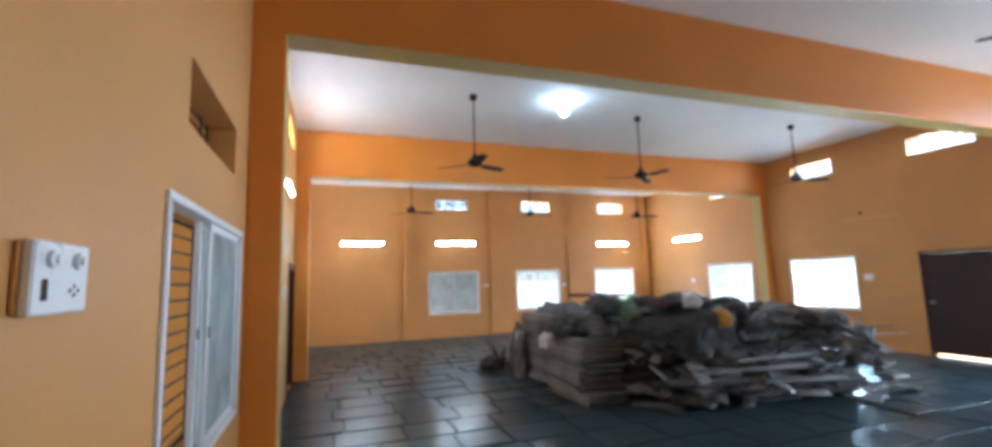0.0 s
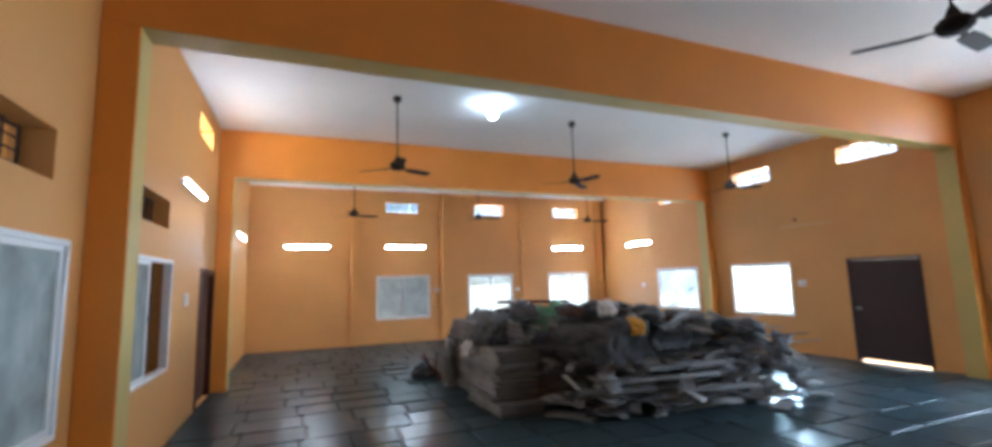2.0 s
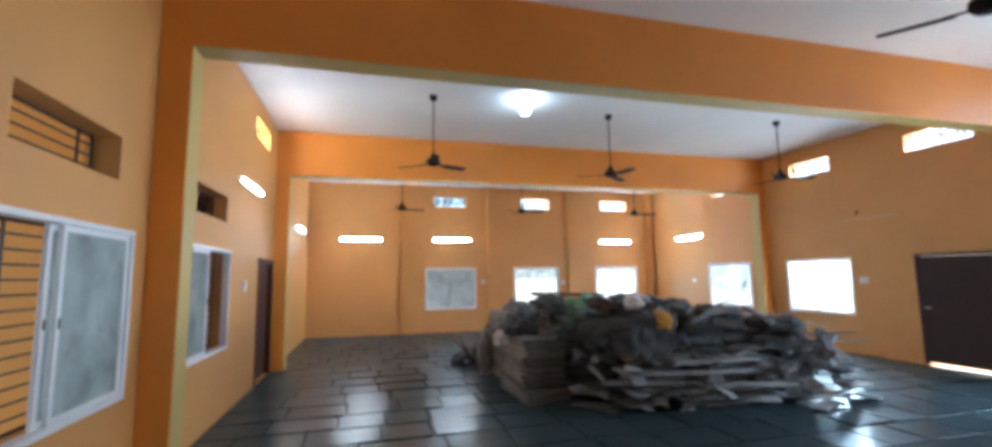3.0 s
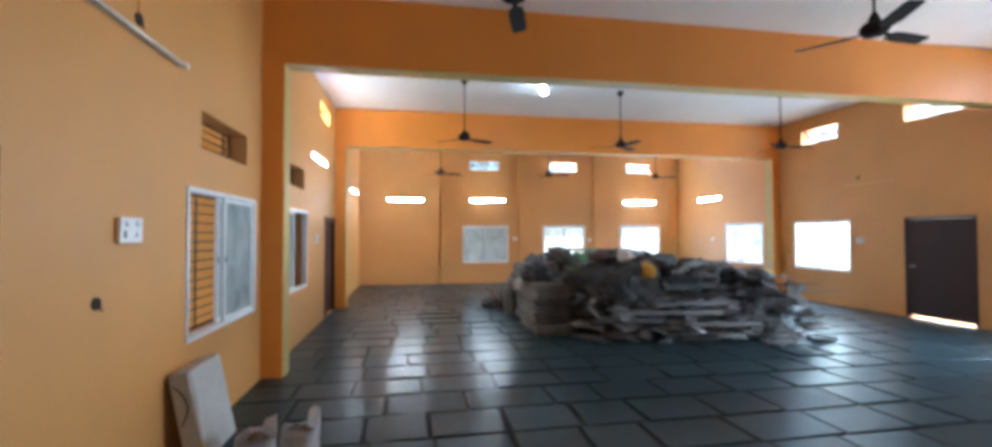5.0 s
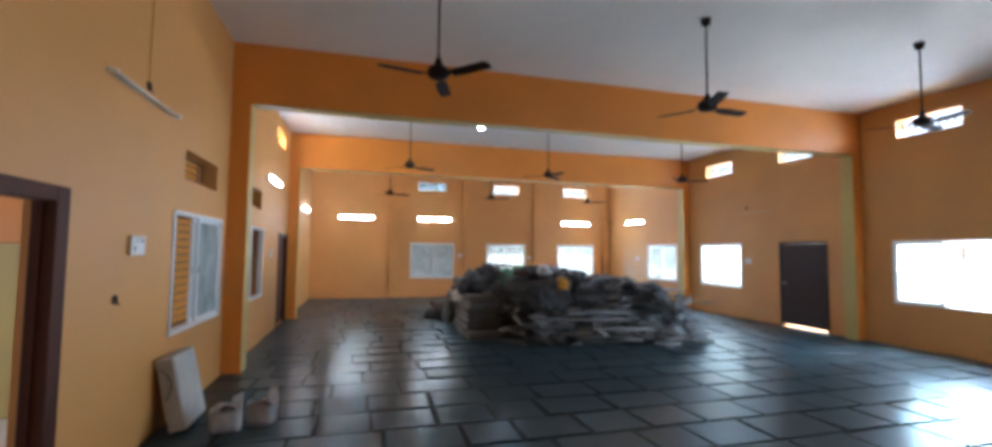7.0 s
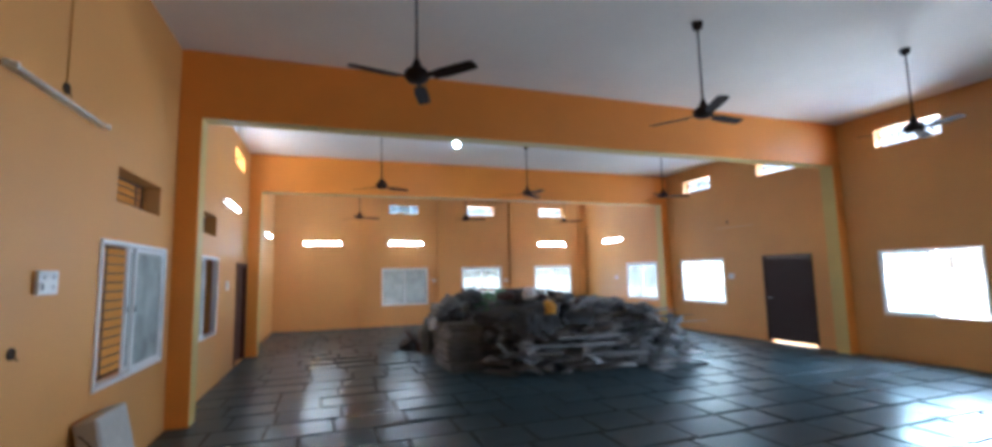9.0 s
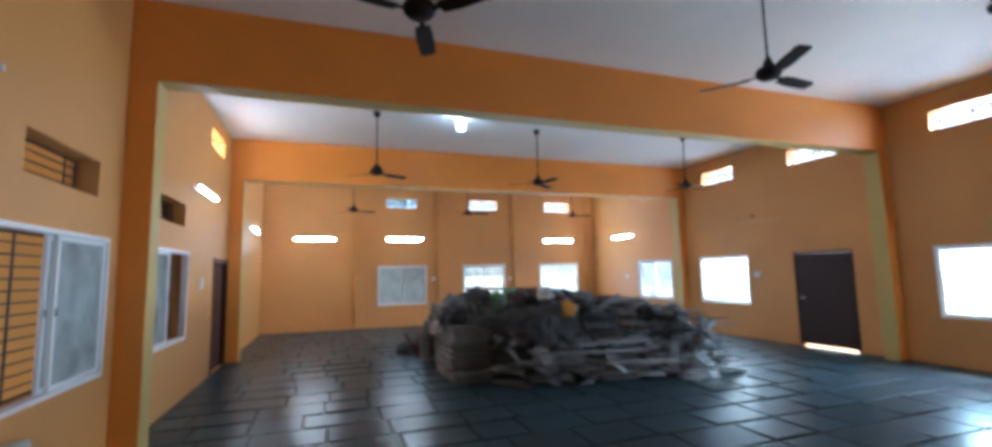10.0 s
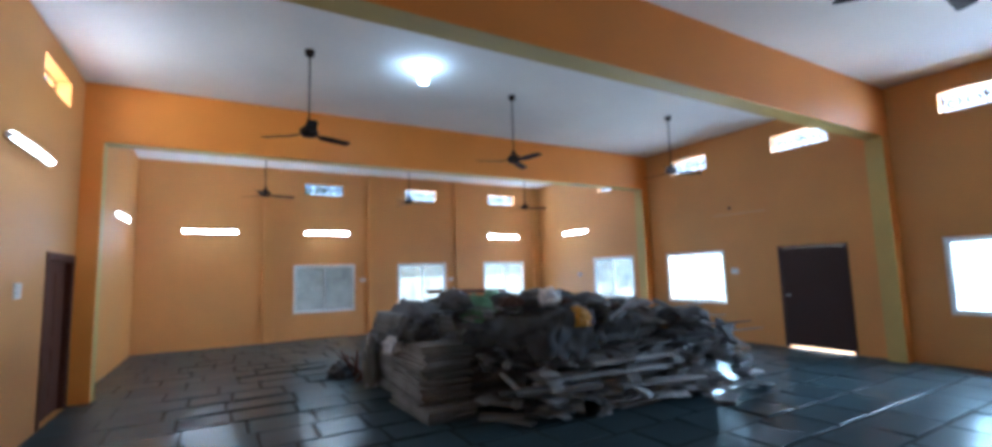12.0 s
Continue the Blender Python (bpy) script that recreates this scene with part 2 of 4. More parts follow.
def wall(name, material, axis, inner, outer, u0, u1, z0, z1, holes, label):
    """A wall with its thickness from inner to outer along axis, and openings (u0, u1, z0, z1) that go through it."""
    us = sorted({u0, u1, *(h[0] for h in holes), *(h[1] for h in holes)})
    zs = sorted({z0, z1, *(h[2] for h in holes), *(h[3] for h in holes)})
    solid = {}
    for i in range(len(us) - 1):
        for k in range(len(zs) - 1):
            cu, cz = (us[i] + us[i + 1]) / 2, (zs[k] + zs[k + 1]) / 2
            solid[i, k] = not any(h[0] < cu < h[1] and h[2] < cz < h[3] for h in holes)
    bm, seen = B(), {}

    def at(d, u, z):
        key = (d, u, z)
        if key not in seen:
            seen[key] = bm.verts.new((d, u, z) if axis == "x" else (u, d, z))
        return seen[key]

    for (i, k), full in solid.items():
        if not full:
            continue
        a, b, c, d = us[i], us[i + 1], zs[k], zs[k + 1]
        for q in (inner, outer):
            bm.faces.new([at(q, a, c), at(q, b, c), at(q, b, d), at(q, a, d)])
        for (ni, nk), (p, q) in (((i - 1, k), ((a, c), (a, d))), ((i + 1, k), ((b, c), (b, d))), ((i, k - 1), ((a, c), (b, c))), ((i, k + 1), ((a, d), (b, d)))):
            if not solid.get((ni, nk), False):
                bm.faces.new([at(inner, *p), at(inner, *q), at(outer, *q), at(outer, *p)])
    bmesh.ops.recalc_face_normals(bm, faces=bm.faces)
    return tagged(part(name, bm, material), label, "wall", kind="structure")


# ---- large structure ----
W, L0, L1, H, T = 11.63, -6.5, 14.62, 4.62, 0.23
LEFT_WINDOWS = ((2.36, 3.97), (5.02, 6.62))
LEFT_VENTS = ((2.61, 3.71), (5.30, 6.41))
# the first right window is unseen, cut to let light into the near bay
RIGHT_WINDOWS = ((-3.30, -1.77), (2.13, 3.66), (7.45, 9.03), (10.17, 11.78))
RIGHT_VENTS = ((2.48, 3.53), (5.13, 6.20), (7.73, 8.77), (10.45, 11.5))
FAR_WINDOWS = ((3.48, 5.09), (6.38, 7.95), (9.33, 10.92))
FAR_VENTS = ((3.74, 4.79), (6.65, 7.68), (9.59, 10.62))
WZ, VZ, LVZ = (0.80, 1.98), (3.96, 4.28), (2.43, 2.75)

wall("wall_west", ORANGE, "x", 0, -T, L0, L1, -0.4, H,
     [(a, b, 0.84, 2.07) for a, b in LEFT_WINDOWS] + [(a, b, *LVZ) for a, b in LEFT_VENTS] + [(7.78, 8.86, 4.0, 4.33), (-0.62, 0.62, 0.0, 2.08), (8.28, 9.5, 0.0, 2.06)],
     "orange painted plaster wall with doors and sliding windows")
wall("wall_east", ORANGE, "x", W, W + T, L0, L1, -0.4, H,
     [(a, b, *WZ) for a, b in RIGHT_WINDOWS] + [(a, b, *VZ) for a, b in RIGHT_VENTS] + [(4.99, 6.24, 0.0, 2.01)],
     "orange painted plaster wall with bright windows and vents")
wall("wall_north", END_ORANGE, "y", L1, L1 + T, -T, W + T, -0.4, H,
     [(a, b, 0.70, 1.98) for a, b in FAR_WINDOWS] + [(a, b, *VZ) for a, b in FAR_VENTS], "orange painted end wall with three windows")
wall("wall_south", ORANGE, "y", L0, L0 - T, -T, W + T, -0.4, H, [], "plain orange painted plaster end wall")
tagged(part("ceiling", box(B(), -T, W + T, L0 - T, L1 + T, H, H + 0.15), WHITE), "white painted flat concrete ceiling", "ceiling", kind="structure")


def beam(name, y0, y1, z0):
    ob = tagged(part(name, box(B(), 0.002, W - 0.002, y0, y1, z0 + 0.004, H - 0.002, 0.006), DEEP), "deep orange ceiling beam with an ochre underside", "beam", kind="structure")
    part("soffit", box(B(), 0.25, W - 0.22, y0 + 0.006, y1 - 0.006, z0 - 0.002, z0 + 0.01), YELLOW, ob, "ochre yellow painted underside")
    for name_, x0, x1, xs in (("pilaster", 0.002, 0.25, 0.25), ("pilaster", W - 0.22, W - 0.002, W - 0.22)):
        pil = part(name_, box(B(), x0, x1, y0, y1, 0.0, z0 + 0.004, 0.006), DEEP, ob)
        part("pilaster_side", box(B(), xs - 0.003, xs + 0.003, y0 + 0.006, y1 - 0.006, 0.0, z0), YELLOW, pil, "ochre yellow painted side")
    return ob


beam("beam_1", 4.21, 4.49, 3.75)
beam("beam_2", 9.52, 9.80, 3.73)
for k, x in enumerate((2.73, 5.47, 8.27, 11.30)):
    tagged(part(f"pilaster_{k + 1}", box(B(), x, x + 0.26, L1 - 0.10, L1 - 0.002, 0, H - 0.002, 0.006), ORANGE), "orange painted shallow wall pilaster", "pilaster", kind="structure")

# ---- outside ground, sunshades, side rooms ----
# unseen slab added above the east vents to block the sun through them
tagged(part("roof_overhang", box(B(), W + T + 0.003, W + T + 0.68, L0, L1, 4.64, 4.76, 0.01), CONCRETE), "unseen concrete slab added to keep sun out of the vents", "roof", kind="structure")
tagged(part("ground", box(B(), -300, 300, -300, 300, -0.9, -0.41), EARTH), "dry brown earth round the building", "ground", kind="structure")
tagged(part("pavement", box(B(), W + T, W + 5.0, L0, L1, -0.41, -0.02), CONCRETE), "sunlit concrete apron beside the hall", "pavement", kind="structure")
# a second unseen slab, added for the same sun blocking
tagged(part("roof_eave", box(B(), W + T, W + T + 0.9, L0 - T, L1 + T, H, H + 0.15, 0.01), CONCRETE), "unseen concrete eave added to keep sun out of the vents", "eave", kind="structure")
for k, (a, b) in enumerate(RIGHT_WINDOWS):
    tagged(part(f"sunshade_{k + 1}", box(B(), W + T, W + T + 0.50, a - 0.3, b + 0.3, 2.1, 2.2, 0.01), CONCRETE), "concrete sunshade slab over a window", "sunshade", kind="structure")
tagged(part("foundation", box(B(), 0.002, W - 0.002, L0 + 0.002, L1 - 0.002, -0.41, -0.05), CONCRETE), "concrete base slab under the hall floor", "foundation", kind="structure")

tagged(part("side_room_floor", box(B(), -8.0, -T, -3.5, 9.8, -0.42, -0.40), PALE_FLOOR), "pale glossy floor of the side room", "floor", kind="structure")
tagged(part("side_room_ceiling", box(B(), -8.0, -T, -3.5, 9.8, 3.3, 3.4), WHITE), "white side room ceiling", "ceiling", kind="structure")
wall("side_room_wall_1", ORANGE, "y", 9.6, 9.8, -8.0, -T, -0.4, 3.3, [], "bright orange painted side room wall")
wall("side_room_wall_2", DEEP, "y", 4.3, 4.5, -8.0, -T, -0.4, 3.3, [(-2.2, -1.1, -0.4, 1.75), (-5.2, -2.65, -0.4, 1.75)], "deep orange side room wall with wide openings")
wall("side_room_wall_3", ORANGE, "y", -3.5, -3.7, -8.0, -T, -0.4, 3.3, [], "orange painted side room end wall")
wall("side_room_wall_4", ORANGE, "x", -8.0, -8.2, -3.5, 9.8, -0.4, 3.3, [(4.8, 9.2, -0.1, 2.6), (-2.2, 2.6, -0.1, 2.6)], "orange outer wall with wide openings to daylight")
# added wall, shuts the side room light off from the second window
wall("side_room_wall_5", ORANGE, "x", -1.1, -1.2, 4.5, 9.6, -0.4, 3.3, [], "orange partition wall behind the second window")
tagged(part("side_room_column", box(B(), -2.66, -2.19, 4.24, 4.56, -0.4, 1.745, 0.01), YELLOW), "yellow painted square column", "column", kind="structure")
# panel added over the wall to carry its lit colour
tagged(part("side_room_pier", box(B(), -1.1, -T - 0.002, 4.20, 4.297, -0.4, 3.29, 0.008), LIT_ORANGE), "orange panel added on the side room wall, coloured brighter as lit", "pier", kind="structure")
tagged(part("threshold", box(B(), -T, 0.0, -0.62, 0.62, -0.4, -0.006), CONCRETE), "concrete door threshold", "threshold", kind="structure")

# ---- windows, vents, doors ----
def on_wall(side):
    """Local x along the wall, local y outwards through it, z up."""
    if side == "west":
        return Matrix(((0, -1, 0, 0), (1, 0, 0, 0), (0, 0, 1, 0), (0, 0, 0, 1)))
    if side == "east":
        return Matrix(((0, 1, 0, W), (1, 0, 0, 0), (0, 0, 1, 0), (0, 0, 0, 1)))
    return Matrix(((1, 0, 0, 0), (0, 1, 0, L1), (0, 0, 1, 0), (0, 0, 0, 1)))


def anchor(name, m, label, category, kind="", group=""):
    ob = new(name)
    ob.empty_display_size = 0.1
    ob.matrix_world = m
    return tagged(ob, label, category, group, kind)


def ring(bm, u0, u1, z0, z1, w, y0, y1, bevel=0.003):
    """Four bars round an opening, butted end to end."""
    box(bm, u0, u1, y0, y1, z0, z0 + w, bevel), box(bm, u0, u1, y0, y1, z1 - w, z1, bevel)
    box(bm, u0, u0 + w, y0, y1, z0 + w, z1 - w, bevel), box(bm, u1 - w, u1, y0, y1, z0 + w, z1 - w, bevel)
    return bm


def grill(parent, u0, u1, z0, z1, y, count, uprights=2, r=0.007):
    g = part("grill", ring(B(), u0, u1, z0, z1, 0.022, y - 0.006, y + 0.006), IRON, parent, "dark brown iron grill")
    for k in range(1, count + 1):
        z = z0 + (z1 - z0) * k / (count + 1)
        part("bar", rod(B(), (u0, y, z), (u1, y, z), r, n=6), IRON, g)
    stops = uprights if isinstance(uprights, tuple) else [k / (uprights + 1) for k in range(1, uprights + 1)]
    for stop in stops:
        u = u0 + (u1 - u0) * stop
        part("bar", box(B(), u - 0.012, u + 0.012, y - 0.016, y - 0.008, z0, z1), IRON, g)
    return g


def sash(parent, u0, u1, z0, z1, y, glass, latch_at):
    s = part("sash", ring(B(), u0, u1, z0, z1, 0.040, y - 0.014, y + 0.014), PLASTIC_WHITE, parent)
    pane = part("pane", box(B(), u0 + 0.038, u1 - 0.038, y - 0.002, y + 0.002, z0 + 0.038, z1 - 0.038), glass, s)
    pane.visible_shadow = False
    part("latch", box(B(), latch_at - 0.006, latch_at + 0.006, y - 0.022, y - 0.014, (z0 + z1) / 2 - 0.03, (z0 + z1) / 2 + 0.03, 0.003), DARK_HOLE, s, "dark latch")
    return s


def window(name, side, u0, u1, z0, z1, glass, opened, label, bars=13):
    w = anchor(name, on_wall(side), label, "window", "structure")
    part("window_frame", ring(B(), u0 - 0.012, u1 + 0.012, z0 - 0.012, z1 + 0.012, 0.040, -0.018, 0.075, 0.006), PLASTIC_WHITE, w)
    a, b, c, d = u0 + 0.029, u1 - 0.029, z0 + 0.029, z1 - 0.029
    mid = (a + b) / 2
    if opened == "low":
        sash(w, mid - 0.03, b, c, d, 0.018, glass, mid - 0.005), sash(w, mid - 0.10, b - 0.07, c, d, 0.052, glass, mid - 0.08)
    elif opened == "high":
        sash(w, a, mid + 0.03, c, d, 0.018, glass, mid + 0.005), sash(w, a + 0.07, mid + 0.10, c, d, 0.052, glass, mid + 0.08)
    else:
        sash(w, a, mid + 0.025, c, d, 0.052, glass, a + 0.03), sash(w, mid - 0.025, b, c, d, 0.018, glass, mid)
    grill(w, u0 + 0.01, u1 - 0.01, z0 + 0.01, z1 - 0.01, 0.17, bars)
    return w


for k, ((a, b), opened) in enumerate(zip(LEFT_WINDOWS, ("low", "high"))):
    window(f"window_{k + 1}", "west", a, b, 0.84, 2.07, FROSTED, opened, "half-open white sliding window with dusty glass and iron grill")
# the first of these is the unseen, added one
for k, (a, b) in enumerate(RIGHT_WINDOWS):
    window(f"window_{k + 3}", "east", a, b, *WZ, GLASS, "low" if k == 1 else "", "white sliding window glaring with daylight behind its grill")
for k, (a, b) in enumerate(FAR_WINDOWS):
    window(f"window_{k + 7}", "north", a, b, 0.70, 1.98, FROSTED if k == 0 else GLASS, "",
           ("closed white sliding window with grey dusty panes", "white sliding window with a pale view outside", "white sliding window glaring with daylight")[k])


def scroll(u, z, r, flip, y):
    """A wrought iron volute that winds inwards from its rim."""
    bm, n = B(), 18
    pts = [(u + flip * r * (1 - 0.7 * k / n) * math.cos(9.0 * k / n), y, z + r * (1 - 0.7 * k / n) * math.sin(9.0 * k / n)) for k in range(n + 1)]
    for a, b in zip(pts, pts[1:]):
        rod(bm, a, b, 0.020, n=5)
    return bm


def vent(name, side, u0, u1, z0, z1, label, bars=3, uprights=2, scrolls=0):
    v = anchor(name, on_wall(side), label, "vent", "structure")
    g = grill(v, u0 + 0.004, u1 - 0.004, z0 + 0.004, z1 - 0.004, 0.17, bars, uprights, 0.008)
    for k in range(scrolls):
        u = u0 + (u1 - u0) * (k + 0.5) / scrolls
        part("scroll", scroll(u, (z0 + z1) / 2, min((z1 - z0) * 0.42, (u1 - u0) / scrolls * 0.46), 1 if k % 2 else -1, 0.19), IRON, g)
    return v


for k, (a, b) in enumerate(LEFT_VENTS):
    vent(f"vent_{k + 1}", "west", a, b, *LVZ, "wall vent opening with dark iron bars", 3, (0.03, 0.80, 0.95))
vent("vent_3", "west", 7.78, 8.86, 4.0, 4.33, "high wall vent glowing with warm daylight", 2)
for k, (a, b) in enumerate(RIGHT_VENTS):
    vent(f"vent_{k + 4}", "east", a, b, *VZ, "high wall vent with iron scrollwork, bright with daylight", 1, 1, 4)
for k, (a, b) in enumerate(FAR_VENTS):
    vent(f"vent_{k + 8}", "north", a, b, *VZ, "high end-wall vent with iron scrollwork, bright with daylight", 1, 1, 4)

# open wooden doorway to the side room
d1 = anchor("door_1", on_wall("west"), "dark brown wooden door frame standing open", "door frame", "structure")
bm = B()
box(bm, -0.62, -0.485, -0.02, 0.11, 0.0, 2.08, 0.006), box(bm, 0.485, 0.62, -0.02, 0.11, 0.0, 2.08, 0.006), box(bm, -0.485, 0.485, -0.02, 0.11, 1.98, 2.08, 0.006)
part("door_frame", bm, WOOD_DARK, d1)
for u in (-0.485, 0.485):
    part("door_stop", box(B(), u - 0.010, u + 0.010, 0.05, 0.108, 0.0, 1.98, 0.003), WOOD_DARK, d1)

# closed wooden door in the second bay
d2 = anchor("door_2", on_wall("west"), "closed dark brown wooden door in its frame", "door", "structure")
bm = B()
box(bm, 8.28, 8.38, -0.015, 0.12, 0, 2.06, 0.006), box(bm, 9.40, 9.50, -0.015, 0.12, 0, 2.06, 0.006), box(bm, 8.38, 9.40, -0.015, 0.12, 1.96, 2.06, 0.006)
part("door_frame", bm, WOOD_DARK, d2)
leaf = part("door_leaf", box(B(), 8.385, 9.395, 0.06, 0.10, 0.01, 1.955, 0.004), WOOD_DARK, d2)
for u0, u1 in ((8.50, 8.84), (8.94, 9.28)):
    for z0, z1 in ((0.15, 0.85), (1.0, 1.82)):
        part("door_panel", box(B(), u0, u1, 0.052, 0.06, z0, z1, 0.003), WOOD_DARK, leaf)
part("door_handle", rod(B(), (8.44, 0.035, 0.98), (8.44, 0.035, 1.10), 0.010, n=8), DARK_HOLE, leaf, "dark metal pull handle")

# steel door with a bright gap under it
d3 = anchor("door_3", on_wall("east"), "closed dark brown steel door with daylight under it", "door", "structure")
bm = B()
box(bm, 4.99, 5.04, -0.012, 0.10, 0, 2.01, 0.004), box(bm, 6.19, 6.24, -0.012, 0.10, 0, 2.01, 0.004), box(bm, 5.04, 6.19, -0.012, 0.10, 1.96, 2.01, 0.004)
part("door_frame", bm, STEEL_DOOR, d3)
leaf = part("door_leaf", box(B(), 5.045, 6.185, 0.0, 0.04, 0.034, 1.955, 0.004), STEEL_DOOR, d3)
for z0, z1 in ((0.14, 0.96), (1.04, 1.86)):
    part("door_panel", box(B(), 5.14, 6.09, -0.003, 0.0, z0, z1, 0.002), STEEL_DOOR, leaf)
part("door_bolt", rod(B(), (6.05, -0.018, 1.02), (6.15, -0.018, 1.02), 0.009, n=8), SWITCH, d3, "metal sliding bolt")


# ---- ceiling fans, lamps, switches ----
def ceiling_fan():
    f = anchor("ceiling_fan", pose(0, 0, 0), "dark brown three-blade ceiling fan on a long rod", "fan", "", "ceiling fans of the hall")
    part("canopy", lathe(B(), [(0.018, -0.09), (0.05, -0.075), (0.062, -0.02), (0.062, 0.0)], 16), FAN_PAINT, f, smooth=True)
    part("rod", rod(B(), (0, 0, -1.06), (0, 0, -0.08), 0.011, n=10), FAN_PAINT, f)
    part("lower_cup", lathe(B(), [(0.045, -1.03), (0.045, -1.0), (0.02, -0.94)], 16), FAN_PAINT, f, smooth=True)
    part("motor", lathe(B(), [(0.03, -1.165), (0.085, -1.15), (0.115, -1.115), (0.115, -1.075), (0.085, -1.04), (0.03, -1.03)], 24), FAN_PAINT, f, smooth=True)
    for k in range(3):
        bm = B()
        m = pose(0, 0, -1.13, 0, 0, 120 * k)
        tilt = pose(0, 0, 0, -11, 0, 0)
        outline = ((0.17, -0.055), (0.30, -0.068), (0.58, -0.066), (0.615, -0.05), (0.62, 0.04), (0.60, 0.06), (0.30, 0.068), (0.17, 0.055))
        top = [bm.verts.new(m @ tilt @ Vector((x, y, 0.003 - 6 * (y * y)/ 10))) for x, y in outline]
        low = [bm.verts.new(m @ tilt @ Vector((x, y, -0.003 - 6 * (y * y) / 10))) for x, y in outline]
        bm.faces.new(top), bm.faces.new(low[::-1])
        for i in range(len(top)):
            j = (i + 1) % len(top)
            bm.faces.new((top[j], top[i], low[i], low[j]))
        blade = part("blade", bm, FAN_PAINT, f)
        part("blade_arm", box(B(), 0.09, 0.24, -0.022, 0.022, 0.003, 0.012, 0.002, m @ tilt), FAN_PAINT, blade)
    return f


first_fan = None
for x, y, turn in ((2.52, 1.71, 73), (5.87, 1.80, 6), (9.11, 1.51, 15), (2.73, 7.09, 26), (5.98, 7.30, 40), (9.38, 6.90, 95), (2.58, 12.2, 14), (5.90, 12.2, 100), (9.45, 12.2, 98)):
    m = pose(x, y, H, 0, 0, turn)
    if first_fan is None:
        first_fan = ceiling_fan()
        first_fan.matrix_world = m
    else:
        copy_thing(first_fan, m)


def tube_light(side, u, z, lit, label):
    t = anchor("tube_light", on_wall(side) @ pose(u, 0, z), label, "tube light", "", "tube lights on the walls")
    part("batten", box(B(), -0.61, 0.61, -0.038, -0.001, -0.012, 0.03, 0.004), PLASTIC_WHITE, t)
    if lit:
        # tray added behind a lit tube, its white catching light like a wider glow
        bm = B()
        box(bm, -0.60, 0.60, -0.042, -0.039, -0.045, 0.045), box(bm, -0.60, 0.60, -0.055, -0.042, 0.042, 0.045), box(bm, -0.60, 0.60, -0.055, -0.042, -0.045, -0.042)
        part("reflector", bm, PLASTIC_WHITE, t, "white tray added to widen the tube glow")
    part("tube", rod(B(), (-0.585, -0.058, -0.004), (0.585, -0.058, -0.004), 0.015 if lit else 0.013, n=12), TUBE if lit else TUBE_OFF, t, "" if lit else "unlit glass tube", True)
    for s in (-1, 1):
        part("lamp_holder", box(B(), s * 0.6 - 0.014, s * 0.6 + 0.014, -0.078, -0.038, -0.022, 0.016, 0.003), SWITCH, t)
    return t


LIT = "lit white fluorescent tube light on the orange wall"
for side, u, z in (("west", 7.45, 3.09), ("west", 12.7, 2.98), ("north", 1.52, 2.88), ("north", 4.34, 2.88), ("north", 10.1, 2.85), ("east", 12.55, 2.85)):
    tube_light(side, u, z, True, LIT)
tube_light("west", 1.585, 2.985, False, "unlit pale tube light on the orange wall")
trunking = box(B(), W - 0.016, W - 0.001, 6.42, 7.62, 2.775, 2.795, 0.003)
tagged(part("cable_trunking", trunking, TRUNKING), "thin pale orange cable trunking on the wall", "trunking")

bulb = anchor("ceiling_bulb", pose(4.24, 6.91, H), "lit cool white bulb in a ceiling holder", "bulb")
part("holder", lathe(B(), [(0.022, -0.09), (0.026, -0.05), (0.045, -0.02), (0.045, 0.0)], 16), SWITCH, bulb, smooth=True)
part("bulb_glass", lathe(B(), [(0.012, -0.245), (0.045, -0.235), (0.062, -0.20), (0.060, -0.16), (0.035, -0.115), (0.022, -0.09)], 18), BULB, bulb, smooth=True)


def switchboard(side, u, z, w, h, switches, label, deep=0.0):
    s = anchor("switchboard", on_wall(side) @ pose(u, 0, z) @ pose(0, -deep, 0), label, "switchboard")
    if deep:
        part("back_box", box(B(), -w / 2 - 0.004, w / 2 - 0.012, -0.001, deep - 0.001, -h / 2 + 0.004, h / 2 - 0.004, 0.004), ORANGE, s, "orange painted back box")
    part("plate", box(B(), -w / 2, w / 2, -0.024, -0.001, -h / 2, h / 2, 0.005), SWITCH, s)
    for k in range(switches):
        x = -w / 2 + w * (k + 0.5) / switches
        part("switch", box(B(), x - 0.014, x + 0.014, -0.033, -0.024, 0.01, 0.055, 0.003), SWITCH, s)
    for k in range(2 if not switches else 0):
        bm = lathe(B(), [(0.020, 0.0), (0.019, 0.010), (0.010, 0.012), (0.009, 0.018)], 16)
        bmesh.ops.rotate(bm, verts=bm.verts, matrix=Matrix.Rotation(radians(90), 3, "X"))
        bmesh.ops.translate(bm, verts=bm.verts, vec=(-0.055 + 0.11 * k, -0.024, 0.04))
        part("regulator_knob", bm, SWITCH, s)
    part("socket", box(B(), -w * 0.36, -w * 0.27, -0.027, -0.024, -h * 0.30, -h * 0.02, 0.002), DARK_HOLE, s, "dark socket slot")
    if not switches:
        for x, z in ((0.14, -0.18), (0.22, -0.12), (0.22, -0.24), (0.30, -0.18)):
            hole = lathe(B(), [(0.005, 0.0), (0.005, 0.001)], 10)
            bmesh.ops.rotate(hole, verts=hole.verts, matrix=Matrix.Rotation(radians(90), 3, "X"))
            bmesh.ops.translate(hole, verts=hole.verts, vec=(w * x, -0.0242, h * z))
            part("socket_hole", hole, DARK_HOLE, s, "dark socket hole")
    return s


